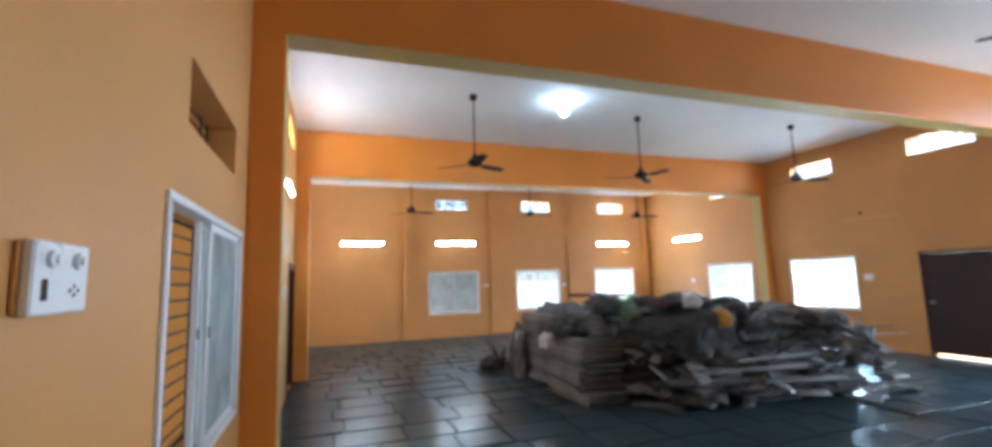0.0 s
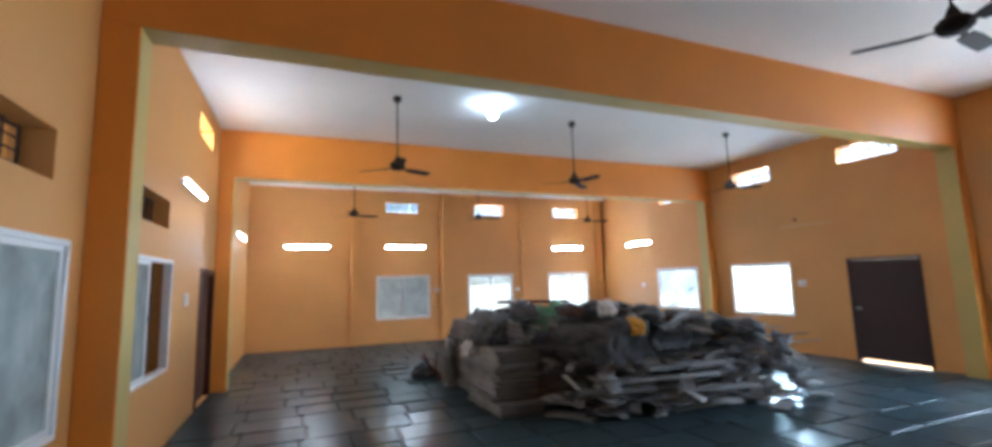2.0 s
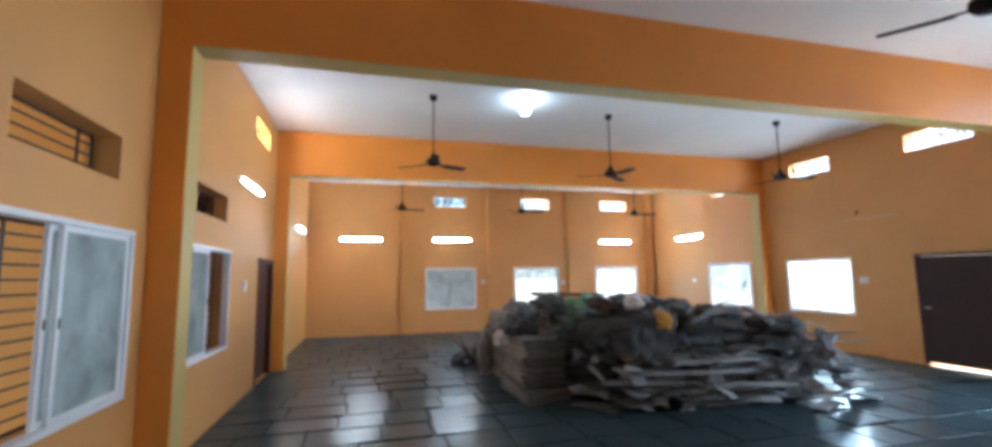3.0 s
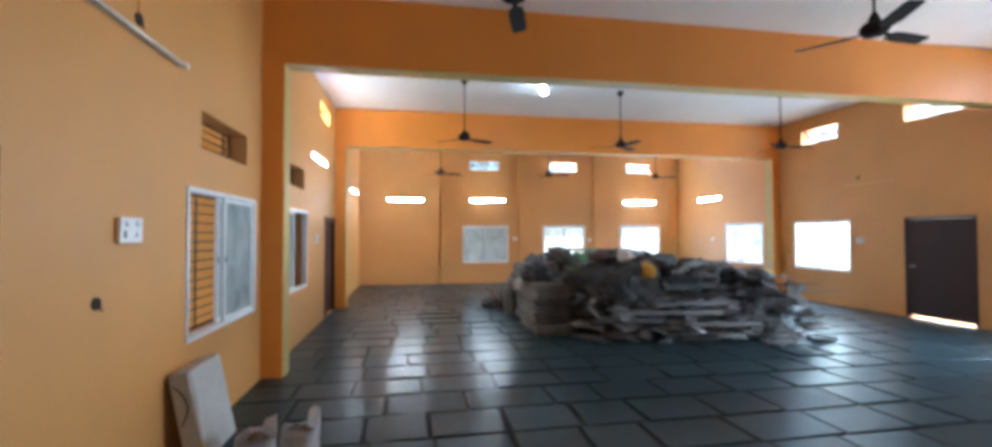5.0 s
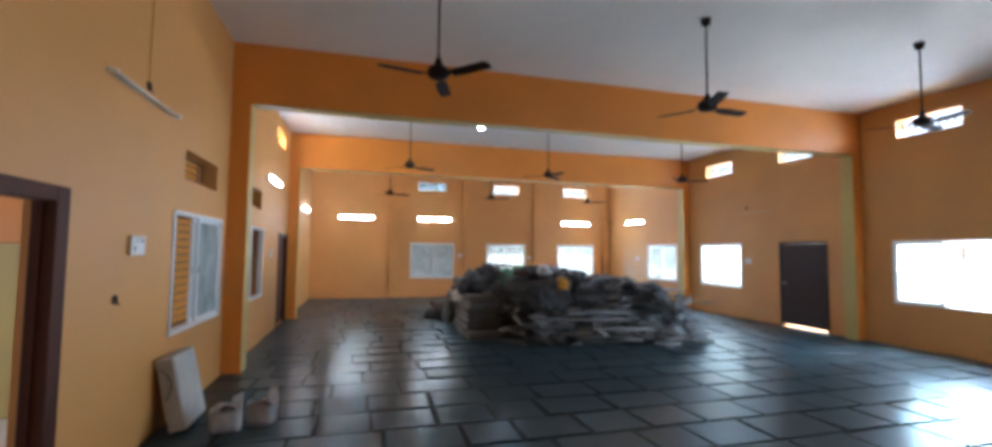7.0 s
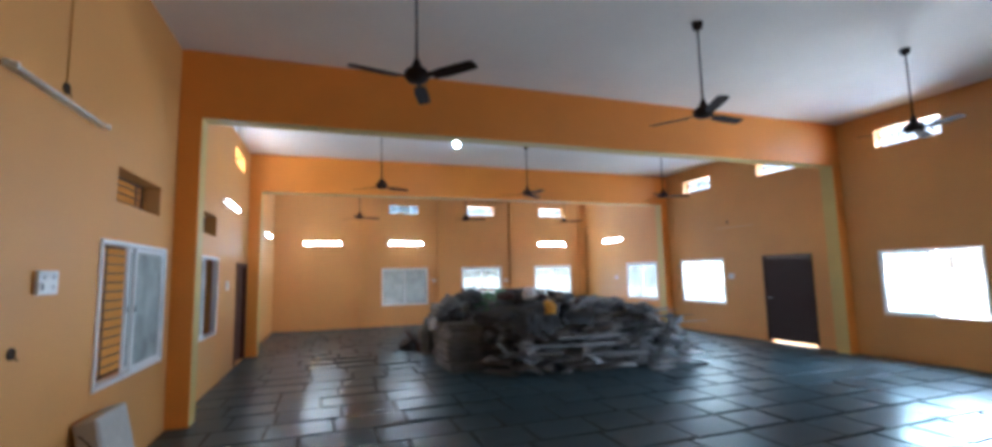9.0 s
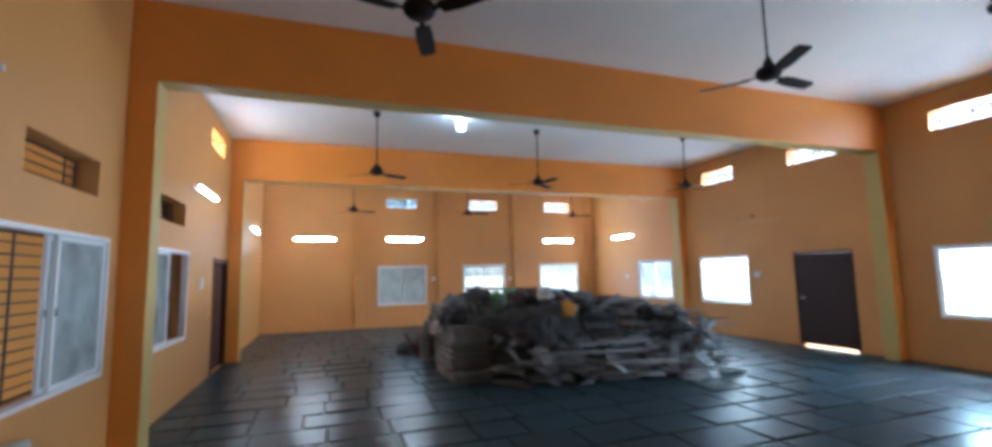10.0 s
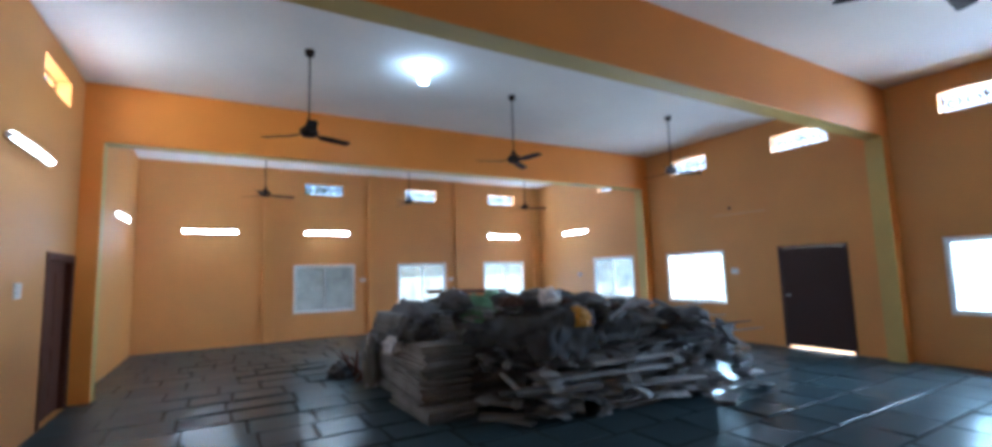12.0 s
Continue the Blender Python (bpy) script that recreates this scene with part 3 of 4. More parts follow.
switchboard("west", 1.56, 1.72, 0.235, 0.16, 0, "white switchboard with two knobs on an orange box", 0.012)
switchboard("west", 7.40, 1.61, 0.16, 0.16, 2, "small white switchboard on the orange wall")
switchboard("east", 7.20, 1.52, 0.18, 0.13, 2, "small white switchboard on the orange wall")
switchboard("north", 5.33, 1.53, 0.16, 0.10, 2, "small white switchboard on the orange wall")
switchboard("north", 8.12, 1.47, 0.16, 0.10, 2, "small white switchboard on the orange wall")
switchboard("east", 12.45, 1.50, 0.12, 0.10, 1, "small white switchboard on the orange wall")


def round_box(side, u, z, r, label):
    o = anchor("junction_box", on_wall(side) @ pose(u, 0, z), label, "junction box")
    bm = B()
    lathe(bm, [(r, 0.001), (r, 0.012), (r * 0.8, 0.014), (r * 0.78, 0.004)], 16)
    bmesh.ops.rotate(bm, verts=bm.verts, matrix=Matrix.Rotation(radians(90), 3, "X"))
    part("box_rim", bm, DARK_HOLE, o)
    part("wire", rod(B(), (0, -0.014, 0), (0.02, -0.03, -r * 1.3), 0.004, n=6), DARK_HOLE, o)
    return o


for side, u, z, r in (("west", 1.66, 3.10, 0.042), ("west", 1.28, 1.30, 0.036), ("east", 7.22, 2.93, 0.035)):
    round_box(side, u, z, r, "dark open junction box in the orange wall")
tagged(part("conduit", rod(B(), (0.006, 1.66, 3.14), (0.006, 1.66, H), 0.007, n=8), ORANGE), "thin orange painted conduit running up the wall", "conduit")

# ---- carton and packets by the left wall ----
carton = anchor("grey_carton", pose(0.155, 2.30, 0.0, 0, -12, 0), "flat grey carton leaning against the orange wall", "carton")
part("carton_body", box(B(), 0.0, 0.15, -0.26, 0.30, 0.0, 0.68, 0.012), BOX_GREY, carton)
part("carton_flap", box(B(), 0.151, 0.156, -0.24, 0.28, 0.36, 0.665, 0.002), BOX_GREY, carton)
bm = B()
for k in range(8):
    a0, a1 = math.pi * k / 8, math.pi * (k + 1) / 8
    rod(bm, (0.03 + 0.07 * math.sin(a0), -0.264, 0.30 + 0.30 * k / 8), (0.03 + 0.07 * math.sin(a1), -0.264, 0.30 + 0.30 * (k + 1) / 8), 0.006, n=6)
part("strap", bm, DARK_HOLE, carton, "dark carrying strap")


def packet(x, y, turn, seed, label):
    p = anchor("open_packet", pose(x, y, 0.004, 0, 0, turn), label, "packet", "", "white packets on the floor")
    bm, rows, n = B(), [], 28
    for k in range(5):
        z = 0.19 * k / 4
        row = []
        for q in range(n):
            a = 2 * math.pi * q / n
            r = 0.13 / (abs(math.cos(a)) ** 6 + abs(1.25 * math.sin(a)) ** 6) ** (1 / 6)
            f = noise.noise(Vector((math.cos(a) * 2.5, math.sin(a) * 2.5, seed + z * 9)))
            lift = (0.05 * noise.noise(Vector((math.cos(a) * 1.6, math.sin(a) * 1.6, seed))) + (0.10 if 0.25 < a < 1.2 else 0)) * (k / 4) ** 2
            row.append(bm.verts.new((r * math.cos(a) * (1 + 0.10 * f), r * math.sin(a) * (1 + 0.10 * f), z + lift)))
        rows.append(row)
    for a, b in zip(rows, rows[1:]):
        for q in range(n):
            bm.faces.new((a[q], a[(q + 1) % n], b[(q + 1) % n], b[q]))
    bm.faces.new(rows[0][::-1])
    bmesh.ops.solidify(bm, geom=bm.faces[:], thickness=0.004)
    part("packet_body", bm, SHEET_WHITE, p, smooth=True)
    bm = B()
    bmesh.ops.create_icosphere(bm, subdivisions=3, radius=0.1)
    for v in bm.verts:
        v.co = Vector((v.co.x * 1.1, v.co.y * 0.9, 0.115 + v.co.z * 0.8)) + 0.035 * noise.noise_vector(v.co * 16 + Vector((seed, 0, 0)))
    part("packet_contents", bm, RUST, p, "dark crumpled contents")
    return p


packet(0.62, 2.06, 8, 2.0, "open white packet with dark contents on the floor")
packet(0.90, 2.18, -6, 6.5, "open white packet with dark contents on the floor")

# ---- scrap timber pile ----
rng = random.Random(7)
CELL, GX0, GY0, GN = 0.06, 2.6, 4.0, 110
ground_h = np.zeros((GN, GN))


def cells(cx, cy, turn, length, width):
    """Grid cells under a board, with their places along it."""
    c, s = math.cos(turn), math.sin(turn)
    us, vs = np.arange(-length / 2, length / 2 + 1e-6, CELL * 0.8), np.arange(-width / 2, width / 2 + 1e-6, CELL * 0.8)
    u, v = (q.ravel() for q in np.meshgrid(us, vs))
    i = np.clip(((cx + c * u - s * v - GX0) / CELL).astype(int), 0, GN - 1)
    j = np.clip(((cy + s * u + c * v - GY0) / CELL).astype(int), 0, GN - 1)
    return i, j, u


def lay(cx, cy, turn, length, width, thick):
    """Rests a board on what lies there: the pose at its underside's middle."""
    i, j, u = cells(cx, cy, turn, length, width)
    h = ground_h[i, j]
    lo, hi = h[u < 0].max(initial=0), h[u >= 0].max(initial=0)
    slope = max(-0.24, min(0.24, (hi - lo) / length))
    base = (h - slope * u).max()
    ground_h[i, j] = np.maximum(ground_h[i, j], base + slope * u + thick)
    return pose(cx, cy, base, 0, 0, math.degrees(turn)) @ pose(0, 0, 0, 0, -math.degrees(math.atan(slope)), 0), base


def board_mesh(name, length, width, thick, material, seed):
    """A worn board: bowed a little, with ragged ends and rounded edges."""
    r = random.Random(seed)
    bm = B()
    n, rows = 5, []
    for k in range(n + 1):
        x = length * (k / n - 0.5)
        rag = r.uniform(-0.02, 0.02) if k in (0, n) else 0
        bow = 0.006 * math.sin(math.pi * k / n) * r.uniform(0.3, 1)
        w = width / 2 + r.uniform(-0.006, 0.006)
        e = min(0.005, thick / 4)
        rows.append([bm.verts.new((x + rag * s, y, z + bow)) for s, y, z in ((1, -w + e, 0), (1, w - e, 0), (0.5, w, e), (-0.5, w, thick - e), (-1, w - e, thick), (-1, -w + e, thick), (-0.5, -w, thick - e), (0.5, -w, e))])
    for a, b in zip(rows, rows[1:]):
        for k in range(8):
            bm.faces.new((a[k], a[(k + 1) % 8], b[(k + 1) % 8], b[k]))
    bm.faces.new(rows[0]), bm.faces.new(rows[-1][::-1])
    bmesh.ops.recalc_face_normals(bm, faces=bm.faces)
    return mesh_of(name, bm, material)


STACK_SIZES = [(1.06, 1.0), (1.12, 1.0), (1.15, 0.62), (1.22, 0.60)]
STACK_KINDS = [board_mesh("shuttering_board", a, b, 0.036, BOARD, 50 + k) for k, (a, b) in enumerate(STACK_SIZES)]
for x, y, count, spread, kinds in ((4.12, 6.52, 20, 0.045, (2, 3)), (5.02, 6.72, 26, 0.04, (0, 1)), (5.30, 7.95, 26, 0.04, (0, 1)), (4.44, 7.80, 26, 0.04, (0, 1)), (6.22, 6.62, 22, 0.04, (0, 1)), (6.45, 7.85, 17, 0.04, (0, 1)), (7.35, 6.6, 12, 0.04, (0, 1)), (7.3, 5.62, 8, 0.05, (2, 3)), (6.3, 5.62, 10, 0.05, (2, 3))):
    for k in range(count):
        q = rng.choice(kinds)
        turn = math.pi / 2 + rng.gauss(0, 0.05)
        cx, cy = x + rng.uniform(-spread, spread), y + rng.uniform(-spread, spread) - (0.10 if x < 4.2 and k < 4 else 0)
        i, j, u = cells(cx, cy, turn, *STACK_SIZES[q])
        ground_h[i, j] = np.maximum(ground_h[i, j], 0.042 * (k + 1))
        ob = new("shuttering_board", STACK_KINDS[q])
        ob.matrix_world = pose(cx, cy, 0.042 * k, 0, 0, math.degrees(turn))
        tagged(ob, "grey mortar-stained shuttering board in a stack", "board", "stacked shuttering boards")


def front_edge(x):
    return 5.66 - 1.2 * (max(x, 4.35) - 4.4) if x < 4.9 else 5.06 - 0.11 * (x - 4.9)


def wanted(x, y):
    """How high the heap may grow."""
    top = 1.24 - 0.09 * max(0, x - 5.0) - 0.12 * max(0, x - 6.4)
    edge = max(0.0, min(1.0, (y - front_edge(x) + 0.06) / 0.24))
    side = max(0.0, min(1.0, (8.4 - x) / 0.9))
    return top * (0.25 + 0.75 * edge) * (0.12 + 0.88 * side)


PLANK_SIZES = [(1.5, 0.13, 0.04), (1.2, 0.16, 0.035), (1.0, 0.12, 0.045), (0.8, 0.18, 0.03), (0.65, 0.12, 0.05), (0.5, 0.22, 0.03), (1.0, 0.08, 0.07), (0.38, 0.15, 0.03), (0.28, 0.11, 0.025), (0.22, 0.07, 0.02), (0.18, 0.13, 0.014)]
PLANK_KINDS = [board_mesh("plank", *size, PLANK, 90 + k) for k, size in enumerate(PLANK_SIZES)]
laid = tries = 0
while laid < 780 and tries < 60000:
    tries += 1
    x = rng.uniform(4.35, 8.2)
    y = front_edge(x) + rng.random() ** 1.9 * (1.3 if x < 7 else 2.6)
    q = rng.choices(range(11), (1, 2, 2, 5, 7, 7, 3, 11, 11, 8, 8))[0]
    length, width, thick = PLANK_SIZES[q]
    turn = (rng.choice((0.0, 0.1, -0.15, -0.3, 0.35)) if length > 0.9 else rng.choice((0.3, -0.4, 0.8, 1.2, 1.57, 1.9))) + rng.uniform(-0.2, 0.2)
    c, s_ = math.cos(turn), math.sin(turn)
    ends = [(x + k * c * length * 0.46, y + k * s_ * length * 0.46) for k in (-1, 1)]
    if not all(4.30 < a < 8.35 and front_edge(a) - 0.06 < b < 9.0 for a, b in ends):
        continue
    i, j, u = cells(x, y, turn, length, width)
    h = ground_h[i, j]
    if h.max() > wanted(x, y) or h.max() - h.min() > 0.55:
        continue
    m, base = lay(x, y, turn, length, width, thick + rng.uniform(0.0, 0.03))
    ob = new("plank", PLANK_KINDS[q])
    ob.matrix_world = m @ pose(0, 0, 0, rng.gauss(0, 8), 0, 0)
    tagged(ob, "weathered grey-brown timber plank lying in the scrap pile", "plank", "planks in the scrap pile")
    laid += 1
for _ in range(4):
    # short broken boards that lean against the front of the heap
    x = rng.uniform(4.45, 7.6)
    q = rng.choice((4, 7, 7, 8, 8))
    length, width, thick = PLANK_SIZES[q]
    pitch, yaw = rng.uniform(16, 42), 80 + rng.gauss(0, 40)
    reach = length / 2 * math.cos(radians(pitch))
    up = rng.choice((0.0, 0.0, 0.18, 0.35)) * (1 if x < 7 else 0.5)
    ob = new("plank", PLANK_KINDS[q])
    ob.matrix_world = pose(x, front_edge(x) - 0.10 + reach * 0.5 + up * 0.15, length / 2 * math.sin(radians(pitch)) * 0.86 + up, 0, 0, yaw) @ pose(0, 0, 0, rng.gauss(0, 14), -pitch, 0)
    tagged(ob, "short broken timber board leaning on the scrap pile", "plank", "planks in the scrap pile")


for q, x, z, turn in ((0, 5.75, 0.45, -9), (1, 6.05, 0.58, -4), (2, 5.05, 0.34, -14), (1, 6.5, 0.26, -12)):
    ob = new("plank", PLANK_KINDS[q])
    ob.matrix_world = pose(x, front_edge(x) + 0.03, z, 6, 0, turn)
    tagged(ob, "long pale timber plank jutting from the scrap pile", "plank", "planks in the scrap pile")


# broken plywood pieces wedged into the front of the heap, their edges jutting out
PLY_SIZES = [(0.44, 0.28, 0.014), (0.36, 0.22, 0.020), (0.60, 0.14, 0.024), (0.28, 0.24, 0.012)]
PLY_KINDS = [board_mesh("plywood_piece", *size, PLY, 140 + k) for k, size in enumerate(PLY_SIZES)]
for _ in range(90):
    x = rng.uniform(4.95, 7.7)
    q = rng.choices(range(4), (4, 4, 3, 4))[0]
    high = wanted(x, front_edge(x) + 0.3) * (0.80 if x < 6.2 else 0.95)
    z = 0.04 + rng.random() ** 1.2 * (high - 0.10)
    y = front_edge(x) + 0.17 + 0.16 * z + rng.uniform(-0.03, 0.10)
    ob = new("plywood_piece", PLY_KINDS[q])
    ob.matrix_world = pose(x, y, z + 0.03, 0, 0, rng.gauss(-6, 24)) @ pose(0, 0, 0, rng.uniform(-4, 20), rng.gauss(0, 5), 0)
    tagged(ob, "pale broken plywood piece jutting from the scrap pile", "plywood", "plywood pieces in the scrap pile")


def height_at(x, y):
    i, j = int((x - GX0) / CELL), int((y - GY0) / CELL)
    return float(ground_h[max(0, min(GN - 1, i)), max(0, min(GN - 1, j))])


def smooth_height(x, y, r=0.18):
    return max(height_at(x + a * r, y + b * r) for a in (-1, 0, 1) for b in (-1, 0, 1))


for _ in range(190):
    # broken ends that stick out of the far end of the heap
    x = rng.uniform(5.5, 8.15)
    y = front_edge(x) + 0.04 + rng.random() ** 1.5 * 1.1
    q = rng.choice((4, 7, 8, 9, 9, 10, 10))
    length, pitch = PLANK_SIZES[q][0], rng.choice((-1, 1)) * rng.uniform(3, 20)
    z = height_at(x, y) + 0.34 * length * abs(math.sin(radians(pitch))) - 0.01
    ob = new("plank", PLANK_KINDS[q])
    ob.matrix_world = pose(x, y, max(z, 0.5 * length * abs(math.sin(radians(pitch))) + 0.02), 0, 0, rng.choice((70, 100, 130, 20, 160)) + rng.gauss(0, 15)) @ pose(0, 0, 0, rng.gauss(0, 16), pitch, 0)
    tagged(ob, "short broken timber board sticking out of the scrap pile", "plank", "planks in the scrap pile")


def blurred_height(x, y, r=0.24):
    around = [height_at(x + a * r / 3, y + b * r / 3) for a in range(-3, 4) for b in range(-3, 4)]
    return 0.55 * sum(around) / len(around) + 0.45 * max(around)


def shell(bm, rows):
    """A thin sheet from a grid of points: both faces and the rim."""
    n, k = len(rows), len(rows[0])
    under = [[bm.verts.new(v.co + Vector((0, 0.003, -0.005))) for v in row] for row in rows]
    for a in range(n - 1):
        for b in range(k - 1):
            bm.faces.new((rows[a][b], rows[a + 1][b], rows[a + 1][b + 1], rows[a][b + 1]))
            bm.faces.new((under[a][b + 1], under[a + 1][b + 1], under[a + 1][b], under[a][b]))
    rim = [(a, 0) for a in range(n)] + [(n - 1, b) for b in range(1, k)] + [(a, k - 1) for a in range(n - 2, -1, -1)] + [(0, b) for b in range(k - 2, 0, -1)]
    for (a, b), (c, d) in zip(rim, rim[1:] + rim[:1]):
        bm.faces.new((rows[a][b], under[a][b], under[c][d], rows[c][d]))


def relax(rows, rounds):
    for _ in range(rounds):
        co = [[v.co.copy() for v in row] for row in rows]
        for a in range(1, len(rows) - 1):
            for b in range(1, len(rows[0]) - 1):
                rows[a][b].co = co[a][b] * 0.6 + (co[a - 1][b] + co[a + 1][b] + co[a][b - 1] + co[a][b + 1]) * 0.1


def draped(name, x0, x1, y0, y1, material, seed, label, folds=0.05, n=34):
    """A crumpled sheet that lies over the pile, with an uneven rim."""
    bm, rows = B(), []
    for a in range(n + 1):
        row = []
        for b in range(n + 1):
            u, v = a / n, b / n
            jag = noise.noise_vector(Vector((u * 4, v * 4, seed))) * 0.16
            x, y = x0 + (x1 - x0) * u + jag.x, y0 + (y1 - y0) * v + jag.y
            p = Vector((x * 3.2, y * 3.2, seed))
            f = abs(noise.noise(p)) + 0.5 * abs(noise.noise(p * 2.3)) + 0.3 * abs(noise.noise(p * 5.1))
            rim = min(u, 1 - u, v, 1 - v)
            row.append(bm.verts.new((x, y, blurred_height(x, y) + 0.008 + folds * f * 1.6 * min(1, 0.3 + rim * 5))))
        rows.append(row)
    relax(rows, 2)
    shell(bm, rows)
    return tagged(part(name, bm, material, smooth=True), label, "sheet")


def crease(d, seed, scale):
    """Facets and folds of crumpled plastic."""
    dist, _ = noise.voronoi(d * scale + Vector((seed, seed * 0.7, 0)))
    return dist[1] - dist[0]


def sack(name, x, y, sx, sy, sz, material, seed, label, category="sack", turn=0.0, lift=0.0, fine=5):
    """A slumped, creased bundle."""
    bm = B()
    bmesh.ops.create_icosphere(bm, subdivisions=fine, radius=1.0)
    for v in bm.verts:
        d = v.co.normalized()
        r = 0.82 + 0.30 * noise.noise(d * 1.9 + Vector((seed, 0, 0))) + 0.34 * crease(d, seed, 1.8) + 0.16 * crease(d, seed + 3, 4.2) + 0.05 * noise.noise(d * 9 + Vector((0, 0, seed)))
        z = d.z * r
        v.co = Vector((d.x * r * sx, d.y * r * sy, (max(z, -0.55) + 0.55) * sz))
    ob = part(name, bm, material, smooth=True)
    ob.matrix_world = pose(x, y, smooth_height(x, y, min(sx, sy) * 0.5) - 0.02 + lift, 0, 0, turn)
    return tagged(ob, label, category)


def hung_sheet(name, x0, x1, back, low, material, seed, label, n=40):
    """A crumpled sheet that lies on the heap and hangs down over its front."""
    bm, rows = B(), []
    for a in range(n + 1):
        u, row = a / n, []
        for b in range(n + 1):
            v = b / n
            jag = noise.noise_vector(Vector((u * 5, v * 5, seed))) * 0.12
            x = x0 + (x1 - x0) * u + jag.x
            edge = front_edge(x) + 0.02
            p = Vector((u * 6, v * 6, seed))
            fold = crease(Vector((u * 3.2, v * 3.2, 0)), seed, 1.0) * 0.16 + 0.10 * abs(noise.noise(p)) + 0.04 * noise.noise(p * 3)
            top = blurred_height(x, edge + 0.30)
            if v < 0.5:
                y = back + (edge - back) * v / 0.5 + jag.y * (0.5 - v)
                z = blurred_height(x, max(y, edge + 0.22)) + 0.01 + fold * 0.8
            else:
                w = (v - 0.5) / 0.5
                rag = 0.10 * noise.noise(Vector((u * 7, 0, seed)))
                y = edge - 0.05 * math.sin(math.pi * min(1, w * 1.5)) - fold * 0.42
                z = top + (low + rag - top) * w + 0.01
            row.append(bm.verts.new((x, y, z)))
        rows.append(row)
    relax(rows, 1)
    shell(bm, rows)
    return tagged(part(name, bm, material, smooth=True), label, "sheet")


hung_sheet("plastic_sheet", 4.20, 4.90, 6.4, 0.82, SHEET_DARK, 3.1, "crumpled dark grey plastic sheet hanging over the timber pile")
hung_sheet("plastic_sheet", 4.72, 5.50, 6.5, 0.70, SHEET_DARK, 5.7, "crumpled dark grey plastic sheet hanging over the timber pile")
hung_sheet("plastic_sheet", 5.60, 6.15, 6.3, 0.82, SHEET_DARK, 7.9, "crumpled dark grey plastic sheet hanging over the timber pile", 30)
draped("plastic_sheet", 3.95, 5.0, 7.25, 8.3, SHEET_DARK, 6.1, "crumpled dark grey plastic sheet over the stacked boards", 0.14)
draped("plastic_sheet", 5.6, 6.9, 5.65, 6.9, SHEET_DARK, 8.3, "crumpled dark grey plastic sheet over the timber pile", 0.08)
draped("green_sheet", 4.42, 5.15, 5.78, 6.40, SHEET_GREEN, 9.3, "crumpled green plastic sheet on the pile", 0.24, 30)
for x, y, sx, sy, sz, mt, seed, lab in (
        (5.00, 6.05, 0.26, 0.24, 0.10, SHEET_DARK, 1.2, "slumped dark grey sack on the pile"),
        (5.12, 5.50, 0.28, 0.26, 0.13, SHEET_DARK, 2.4, "slumped dark grey sack on the pile"),
        (4.22, 6.02, 0.22, 0.24, 0.15, SHEET_DARK, 3.9, "slumped dark grey sack on the pile"),
        (3.98, 6.62, 0.27, 0.30, 0.22, SHEET_DARK, 4.4, "dark bundle on the stacked boards"),
        (4.34, 6.30, 0.15, 0.12, 0.14, SHEET_WHITE, 5.2, "crumpled white sack on the pile"),
        (3.75, 6.9, 0.14, 0.12, 0.14, SHEET_WHITE, 6.2, "crumpled white sack on the pile"),
        (5.09, 5.26, 0.12, 0.11, 0.14, SHEET_WHITE, 7.7, "crumpled white sack on the pile"),
        (5.80, 5.38, 0.24, 0.20, 0.11, SHEET_DARK, 8.8, "slumped dark grey sack on the pile"),
        (4.72, 5.50, 0.17, 0.15, 0.09, RUST, 9.9, "rusty brown cloth bundle in the pile"),
        (3.80, 8.15, 0.12, 0.18, 0.50, BOARD, 10.3, "pale grey sack beside the stacked boards"),
        (3.58, 9.05, 0.24, 0.22, 0.19, SHEET_DARK, 11.9, "dark bundle of scrap on the floor"),
        (4.20, 9.0, 0.24, 0.22, 0.55, SHEET_DARK, 15.6, "dark bundle of scrap on the floor")):
    sack("sack", x, y, sx, sy, sz, mt, seed, lab)
yellow = sack("yellow_bag", 5.34, 5.02, 0.14, 0.12, 0.15, BUCKET, 13.1, "crumpled yellow plastic bag on the pile", "bag")
yellow.location.z = 1.02

for a, b, r in (((4.42, 7.33, 1.40), (5.98, 7.72, 1.34), 0.030), ((5.9, 6.5, 1.14), (7.6, 6.1, 0.86), 0.02)):
    tagged(part("pole", rod(B(), a, b, r, r * 0.9, 10), WOOD_DARK), "dark weathered wooden pole on the pile", "pole", "poles on the pile")
for x, y, turn in ((4.60, 5.58, -38), (7.3, 4.60, 25)):
    ob = new("plank", PLANK_KINDS[5])
    ob.matrix_world = pose(x, y, 0.006, 0, 0, turn)
    tagged(ob, "flat grey board lying on the stone floor", "plank", "planks in the scrap pile")

# dark sticks and a pale board propped behind the stacks
for k in range(11):
    x, y = rng.uniform(3.6, 4.15), rng.uniform(8.35, 9.15)
    n, a, e = rng.uniform(0.3, 0.62), rng.uniform(0, 6.28), rng.uniform(0.4, 1.2)
    end = (x + n * math.cos(a) * math.cos(e), y + n * math.sin(a) * math.cos(e), n * math.sin(e))
    tagged(part("stick", rod(B(), (x, y, 0.0), end, rng.uniform(0.014, 0.026), 0.012, 7), WOOD_DARK), "dark reddish wooden stick propped by the stacked boards", "stick", "sticks in the pile")
ob = new("plank", PLANK_KINDS[3])
ob.matrix_world = pose(3.84, 8.2, 0.37, 0, 0, 70) @ pose(0, 0, 0, 0, -66, 0)
tagged(ob, "pale grey board propped against the stacked boards", "plank", "planks in the scrap pile")

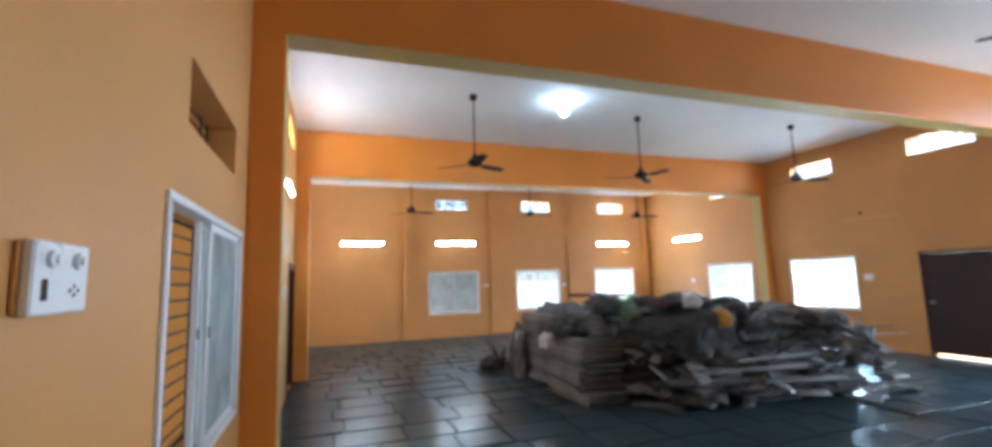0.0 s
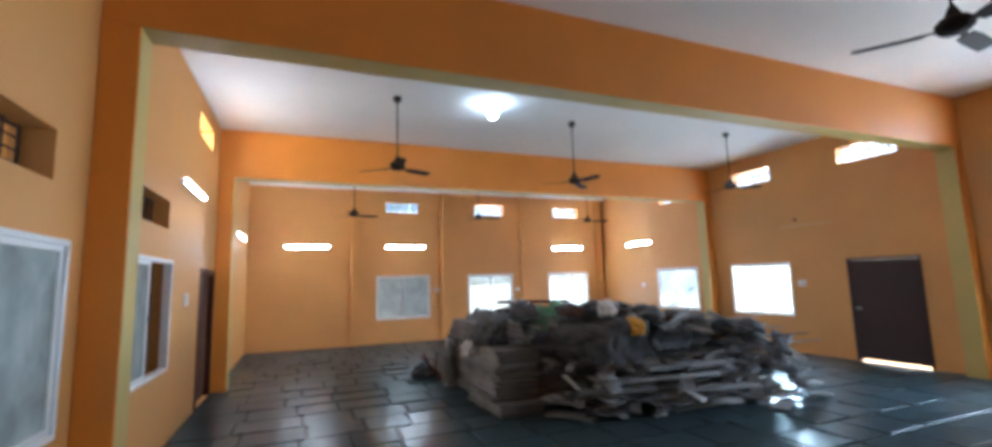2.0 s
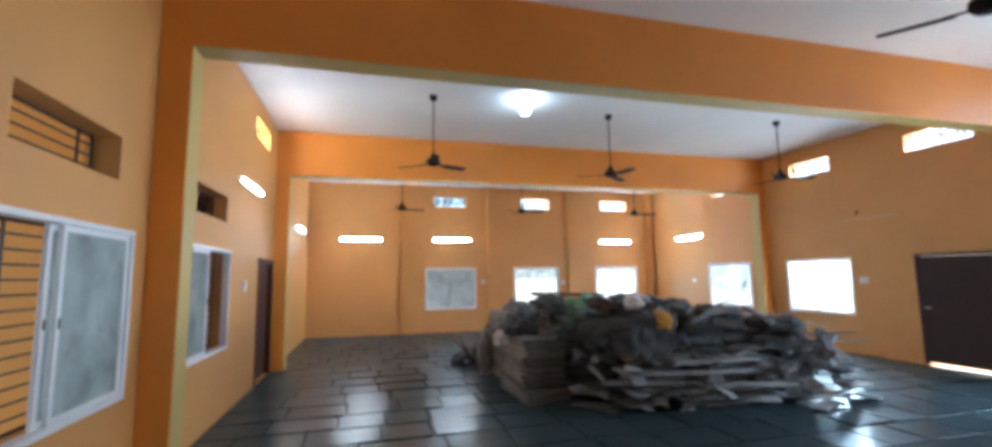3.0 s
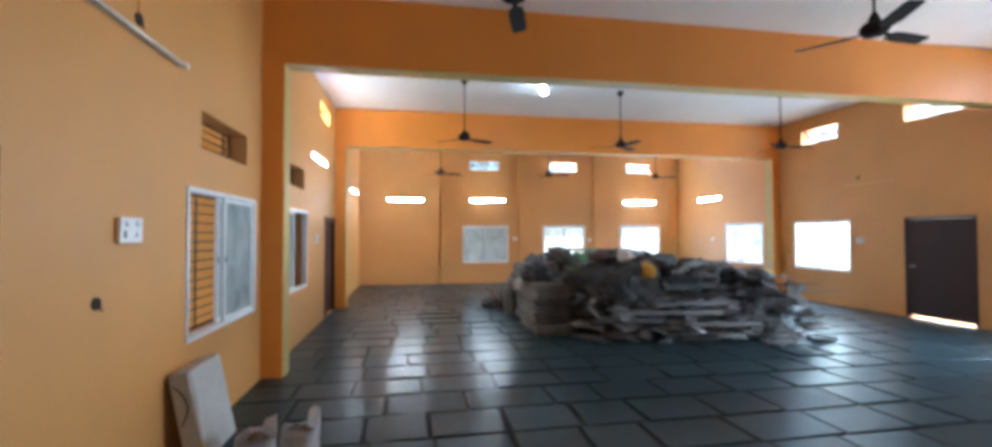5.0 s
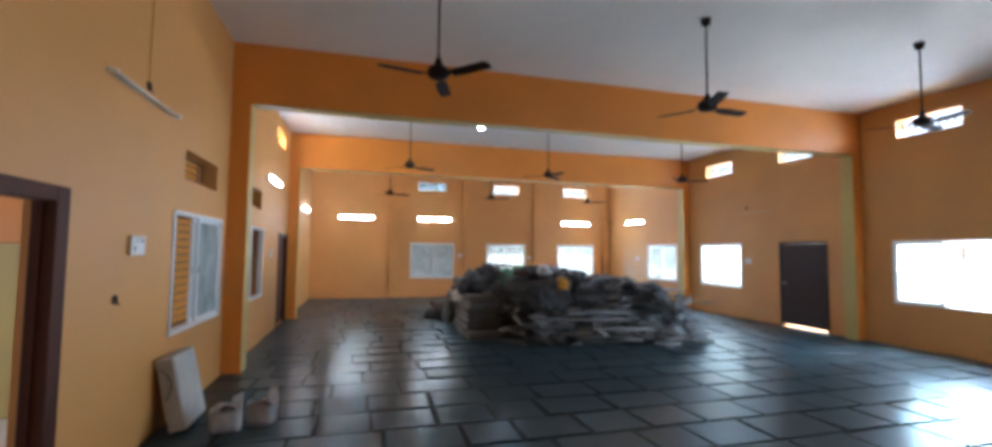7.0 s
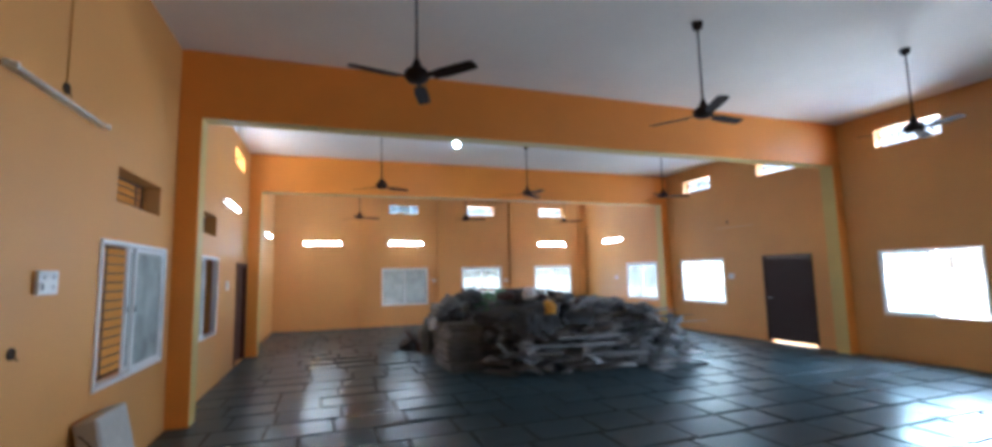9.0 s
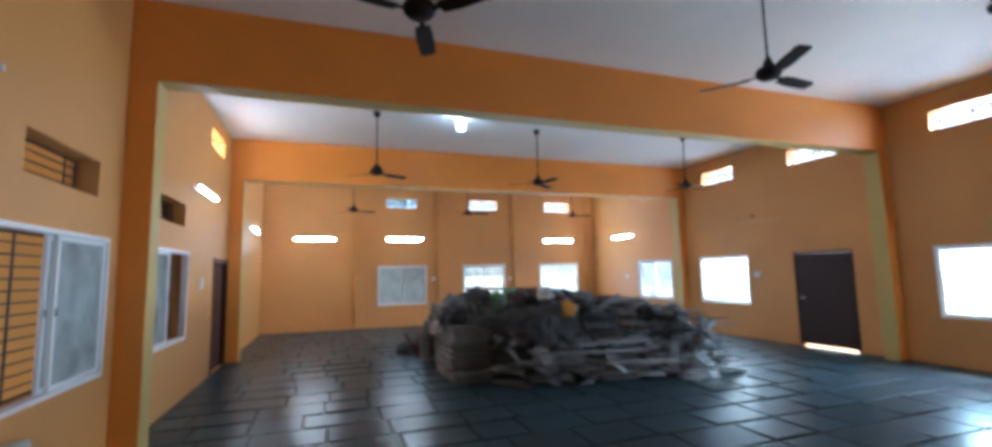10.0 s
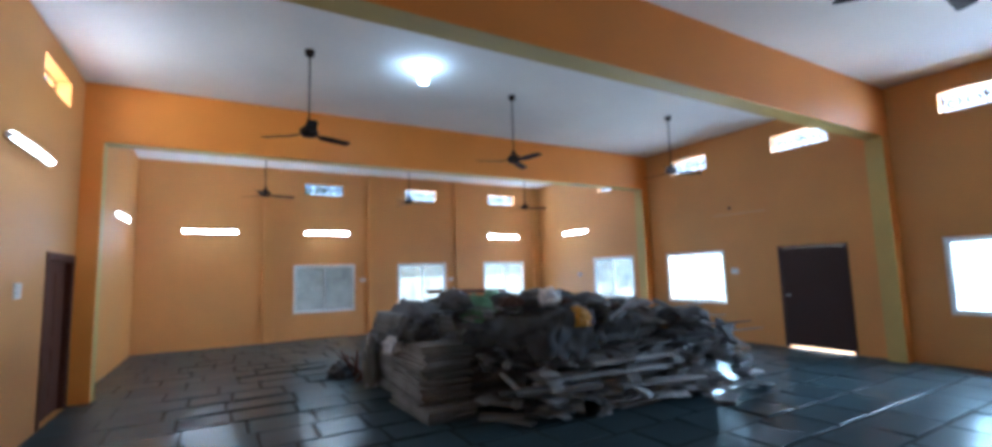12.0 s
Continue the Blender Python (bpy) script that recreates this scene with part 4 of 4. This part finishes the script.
# crumpled scraps strewn over the heap
SCRAPS = (SHEET_DARK, SHEET_DARK, SHEET_DARK, RUST, PLANK, RUST)
for k in range(34):
    x = rng.uniform(5.3, 7.3)
    y = front_edge(x) + 0.06 + rng.random() ** 1.5 * (1.3 if x < 7 else 1.8)
    r = rng.uniform(0.05, 0.15)
    scrap = sack("plastic_scrap", x, y, r * rng.uniform(0.8, 1.5), r * rng.uniform(0.8, 1.4), r * rng.uniform(0.5, 1.0), SCRAPS[rng.randrange(6)], 30.0 + k, "crumpled scrap lying on the timber pile", "scrap", rng.uniform(0, 360), fine=3)
    tagged(scrap, group="scraps on the pile")
for k in range(16):
    # sticks and laths that stand out of the far end
    x = rng.uniform(6.0, 7.9)
    y = front_edge(x) + rng.uniform(0.1, 1.2)
    a, e, n = rng.uniform(-0.9, 0.6), rng.uniform(-0.12, 0.18), rng.uniform(0.35, 0.9)
    z = smooth_height(x, y, 0.1) - 0.01
    end = (x + n * math.cos(a) * math.cos(e), y + n * math.sin(a) * math.cos(e), max(0.02, z + n * math.sin(e)))
    tagged(part("stick", rod(B(), (x, y, z), end, rng.uniform(0.008, 0.018), 0.007, 6), PLANK), "thin broken stick in the scrap pile", "stick", "sticks in the pile")

# the timber deep in the heap, past the front 280 boards, is one mass
planks = sorted((ob for ob in bpy.data.objects if ob.name.split(".")[0] == "plank"), key=lambda ob: (ob.matrix_world.translation.y - front_edge(ob.matrix_world.translation.x), ob.name))
verts, faces = [], []
for ob in planks[280:]:
    base, m = len(verts), ob.matrix_world.copy()
    verts += [m @ v.co for v in ob.data.vertices]
    faces += [tuple(base + k for k in f.vertices) for f in ob.data.polygons]
    bpy.data.objects.remove(ob)
me = bpy.data.meshes.new("timber_scraps")
me.from_pydata(verts, [], faces)
me.materials.append(PLANK_REST)
tagged(new("timber_scraps", me), "heap of weathered grey-brown timber scraps", "timber", kind="stuff")

# ---- side room things ----
for x, y, s, seed in ((-3.6, 6.6, 0.34, 21.0), (-4.1, 6.9, 0.4, 22.0)):
    bm = B()
    bmesh.ops.create_icosphere(bm, subdivisions=3, radius=1.0)
    for v in bm.verts:
        d = v.co.normalized()
        r = 1 + 0.25 * noise.noise(d * 2 + Vector((seed, 0, 0)))
        v.co = Vector((d.x * r * s, d.y * r * s * 0.8, (max(d.z * r, -0.6) + 0.6) * s * 0.6))
    ob = part("cement_sack", bm, SHEET_WHITE, smooth=True)
    ob.location = (x, y, -0.405)
    tagged(ob, "white cement sack on the side room floor", "sack", "white sacks in the side room")
hose = [(-2.95 + 0.46 * math.cos(2 * math.pi * k / 28), 3.62 + 0.26 * math.sin(2 * math.pi * k / 28), -0.384) for k in range(29)]
lead = [(-3.9 + 1.1 * k / 16, 4.66 + 0.05 * math.sin(k * 0.9), -0.384) for k in range(17)] + [(-2.8 - 0.55 * k / 8, 4.69 + 0.8 * k / 8, -0.384) for k in range(1, 9)]
for path, label in ((hose, "coil of red plastic hose on a pale floor"), (lead, "length of red plastic hose trailing over a pale floor")):
    bm = B()
    for a, b in zip(path, path[1:]):
        rod(bm, a, b, 0.018, n=8)
    tagged(part("red_hose", bm, RED), label, "hose")


# ---- tree outside the end wall ----
tree = anchor("tree", pose(4.3, 23.0, -0.41), "leafy green tree outside the end wall", "tree")
bm = B()
rod(bm, (0, 0, 0), (0.1, 0, 2.6), 0.20, 0.13, 10)
for k in range(9):
    a = k * 2.4
    rod(bm, (0.1, 0, 2.2 + 0.1 * k), (0.1 + 1.9 * math.cos(a), 1.5 * math.sin(a), 3.6 + 0.25 * k), 0.06, 0.02, 7)
part("trunk", bm, BARK, tree)
leaf_rng = random.Random(4)
verts, faces = [], []
for k in range(2600):
    a, b, r = leaf_rng.uniform(0, 6.283), leaf_rng.uniform(-1, 1), leaf_rng.random() ** 0.45
    clump = noise.noise(Vector((math.cos(a) * 2, math.sin(a) * 2, b * 3)))
    r *= 1 + 0.5 * clump
    q = math.sqrt(1 - b * b)
    c = Vector((2.9 * r * q * math.cos(a), 2.2 * r * q * math.sin(a), 4.4 + 1.9 * r * b))
    t1 = Vector((leaf_rng.uniform(-1, 1), leaf_rng.uniform(-1, 1), leaf_rng.uniform(-1, 1))).normalized() * 0.10
    t2 = t1.cross(Vector((leaf_rng.uniform(-1, 1), leaf_rng.uniform(-1, 1), 0.3))).normalized() * 0.05
    base = len(verts)
    verts += [c - t1, c + t2, c + t1, c - t2]
    faces.append((base, base + 1, base + 2, base + 3))
me = bpy.data.meshes.new("crown")
me.from_pydata(verts, [], faces)
me.materials.append(LEAF)
crown = new("crown", me)
crown.parent = tree

# ---- stone floor ----
floor = tagged(part("floor", box(B(), 0, W, L0, L1, -0.05, -0.014), JOINT), "dark polished stone slab floor laid in rows", "floor", kind="structure")
slab_rng = random.Random(12)
ROW, GAP = 0.565, 0.030


def slab_verts(w, d, seed):
    r = random.Random(seed)
    pts = []
    for x, y in ((-1, -1), (0, -1), (1, -1), (1, 0), (1, 1), (0, 1), (-1, 1), (-1, 0)):
        pts.append((x * w / 2 + r.uniform(-0.016, 0.006) * abs(x) * (1 if x > 0 else -1), y * d / 2 + r.uniform(-0.016, 0.006) * abs(y) * (1 if y > 0 else -1)))
    vs = [(x, y, -0.02) for x, y in pts] + [(x, y, -0.005) for x, y in pts] + [(x * (1 - 0.008 / w), y * (1 - 0.008 / d), -0.0006) for x, y in pts]
    vs += [(x * (1 - 0.042 / w) + r.uniform(-0.008, 0.008), y * (1 - 0.042 / d) + r.uniform(-0.008, 0.008), 0.0) for x, y in pts]
    fs = [tuple(range(24, 32))]
    for lvl in (0, 8, 16):
        for k in range(8):
            fs.append((lvl + k, lvl + (k + 1) % 8, lvl + 8 + (k + 1) % 8, lvl + 8 + k))
    return vs, fs


SLABS = {}
for k in range(10):
    w = 0.52 + 0.04 * k
    vs, fs = slab_verts(w - GAP, ROW - GAP, 300 + k)
    me = bpy.data.meshes.new("floor_slab")
    me.from_pydata(vs, [], fs)
    me.materials.append(STONE)
    SLABS[k] = (w, me, vs, fs)
rest_v, rest_f = [], []
y = L0
while y < L1 - 0.05:
    depth = min(0.29 if y == L0 else ROW * slab_rng.uniform(0.97, 1.03), L1 - y)
    x = -slab_rng.uniform(0, 0.3)
    while x < W - 0.02:
        k = slab_rng.randrange(10)
        w, me, vs, fs = SLABS[k]
        x0, x1 = max(0.0, x), min(W, x + w)
        if W - x1 < 0.12:
            x1 = W
        m = pose((x0 + x1) / 2, y + depth / 2, slab_rng.uniform(-0.002, 0.0015), slab_rng.gauss(0, 0.85), slab_rng.gauss(0, 0.40), slab_rng.choice((0, 180)))
        m = m @ Matrix.Diagonal(((x1 - x0) / w, depth / ROW, 1, 1))
        if -1.3 < y < 9.4:
            ob = new("floor_slab", me)
            ob.parent, ob.matrix_world = floor, m
        else:
            base = len(rest_v)
            rest_v += [m @ Vector(v) for v in vs]
            rest_f += [tuple(base + q for q in f) for f in fs]
        x = x1
    y += depth
me = bpy.data.meshes.new("floor_slabs")
me.from_pydata(rest_v, [], rest_f)
me.materials.append(STONE)
rest = new("floor_slabs", me)
rest.parent = floor
tagged(rest, kind="stuff")
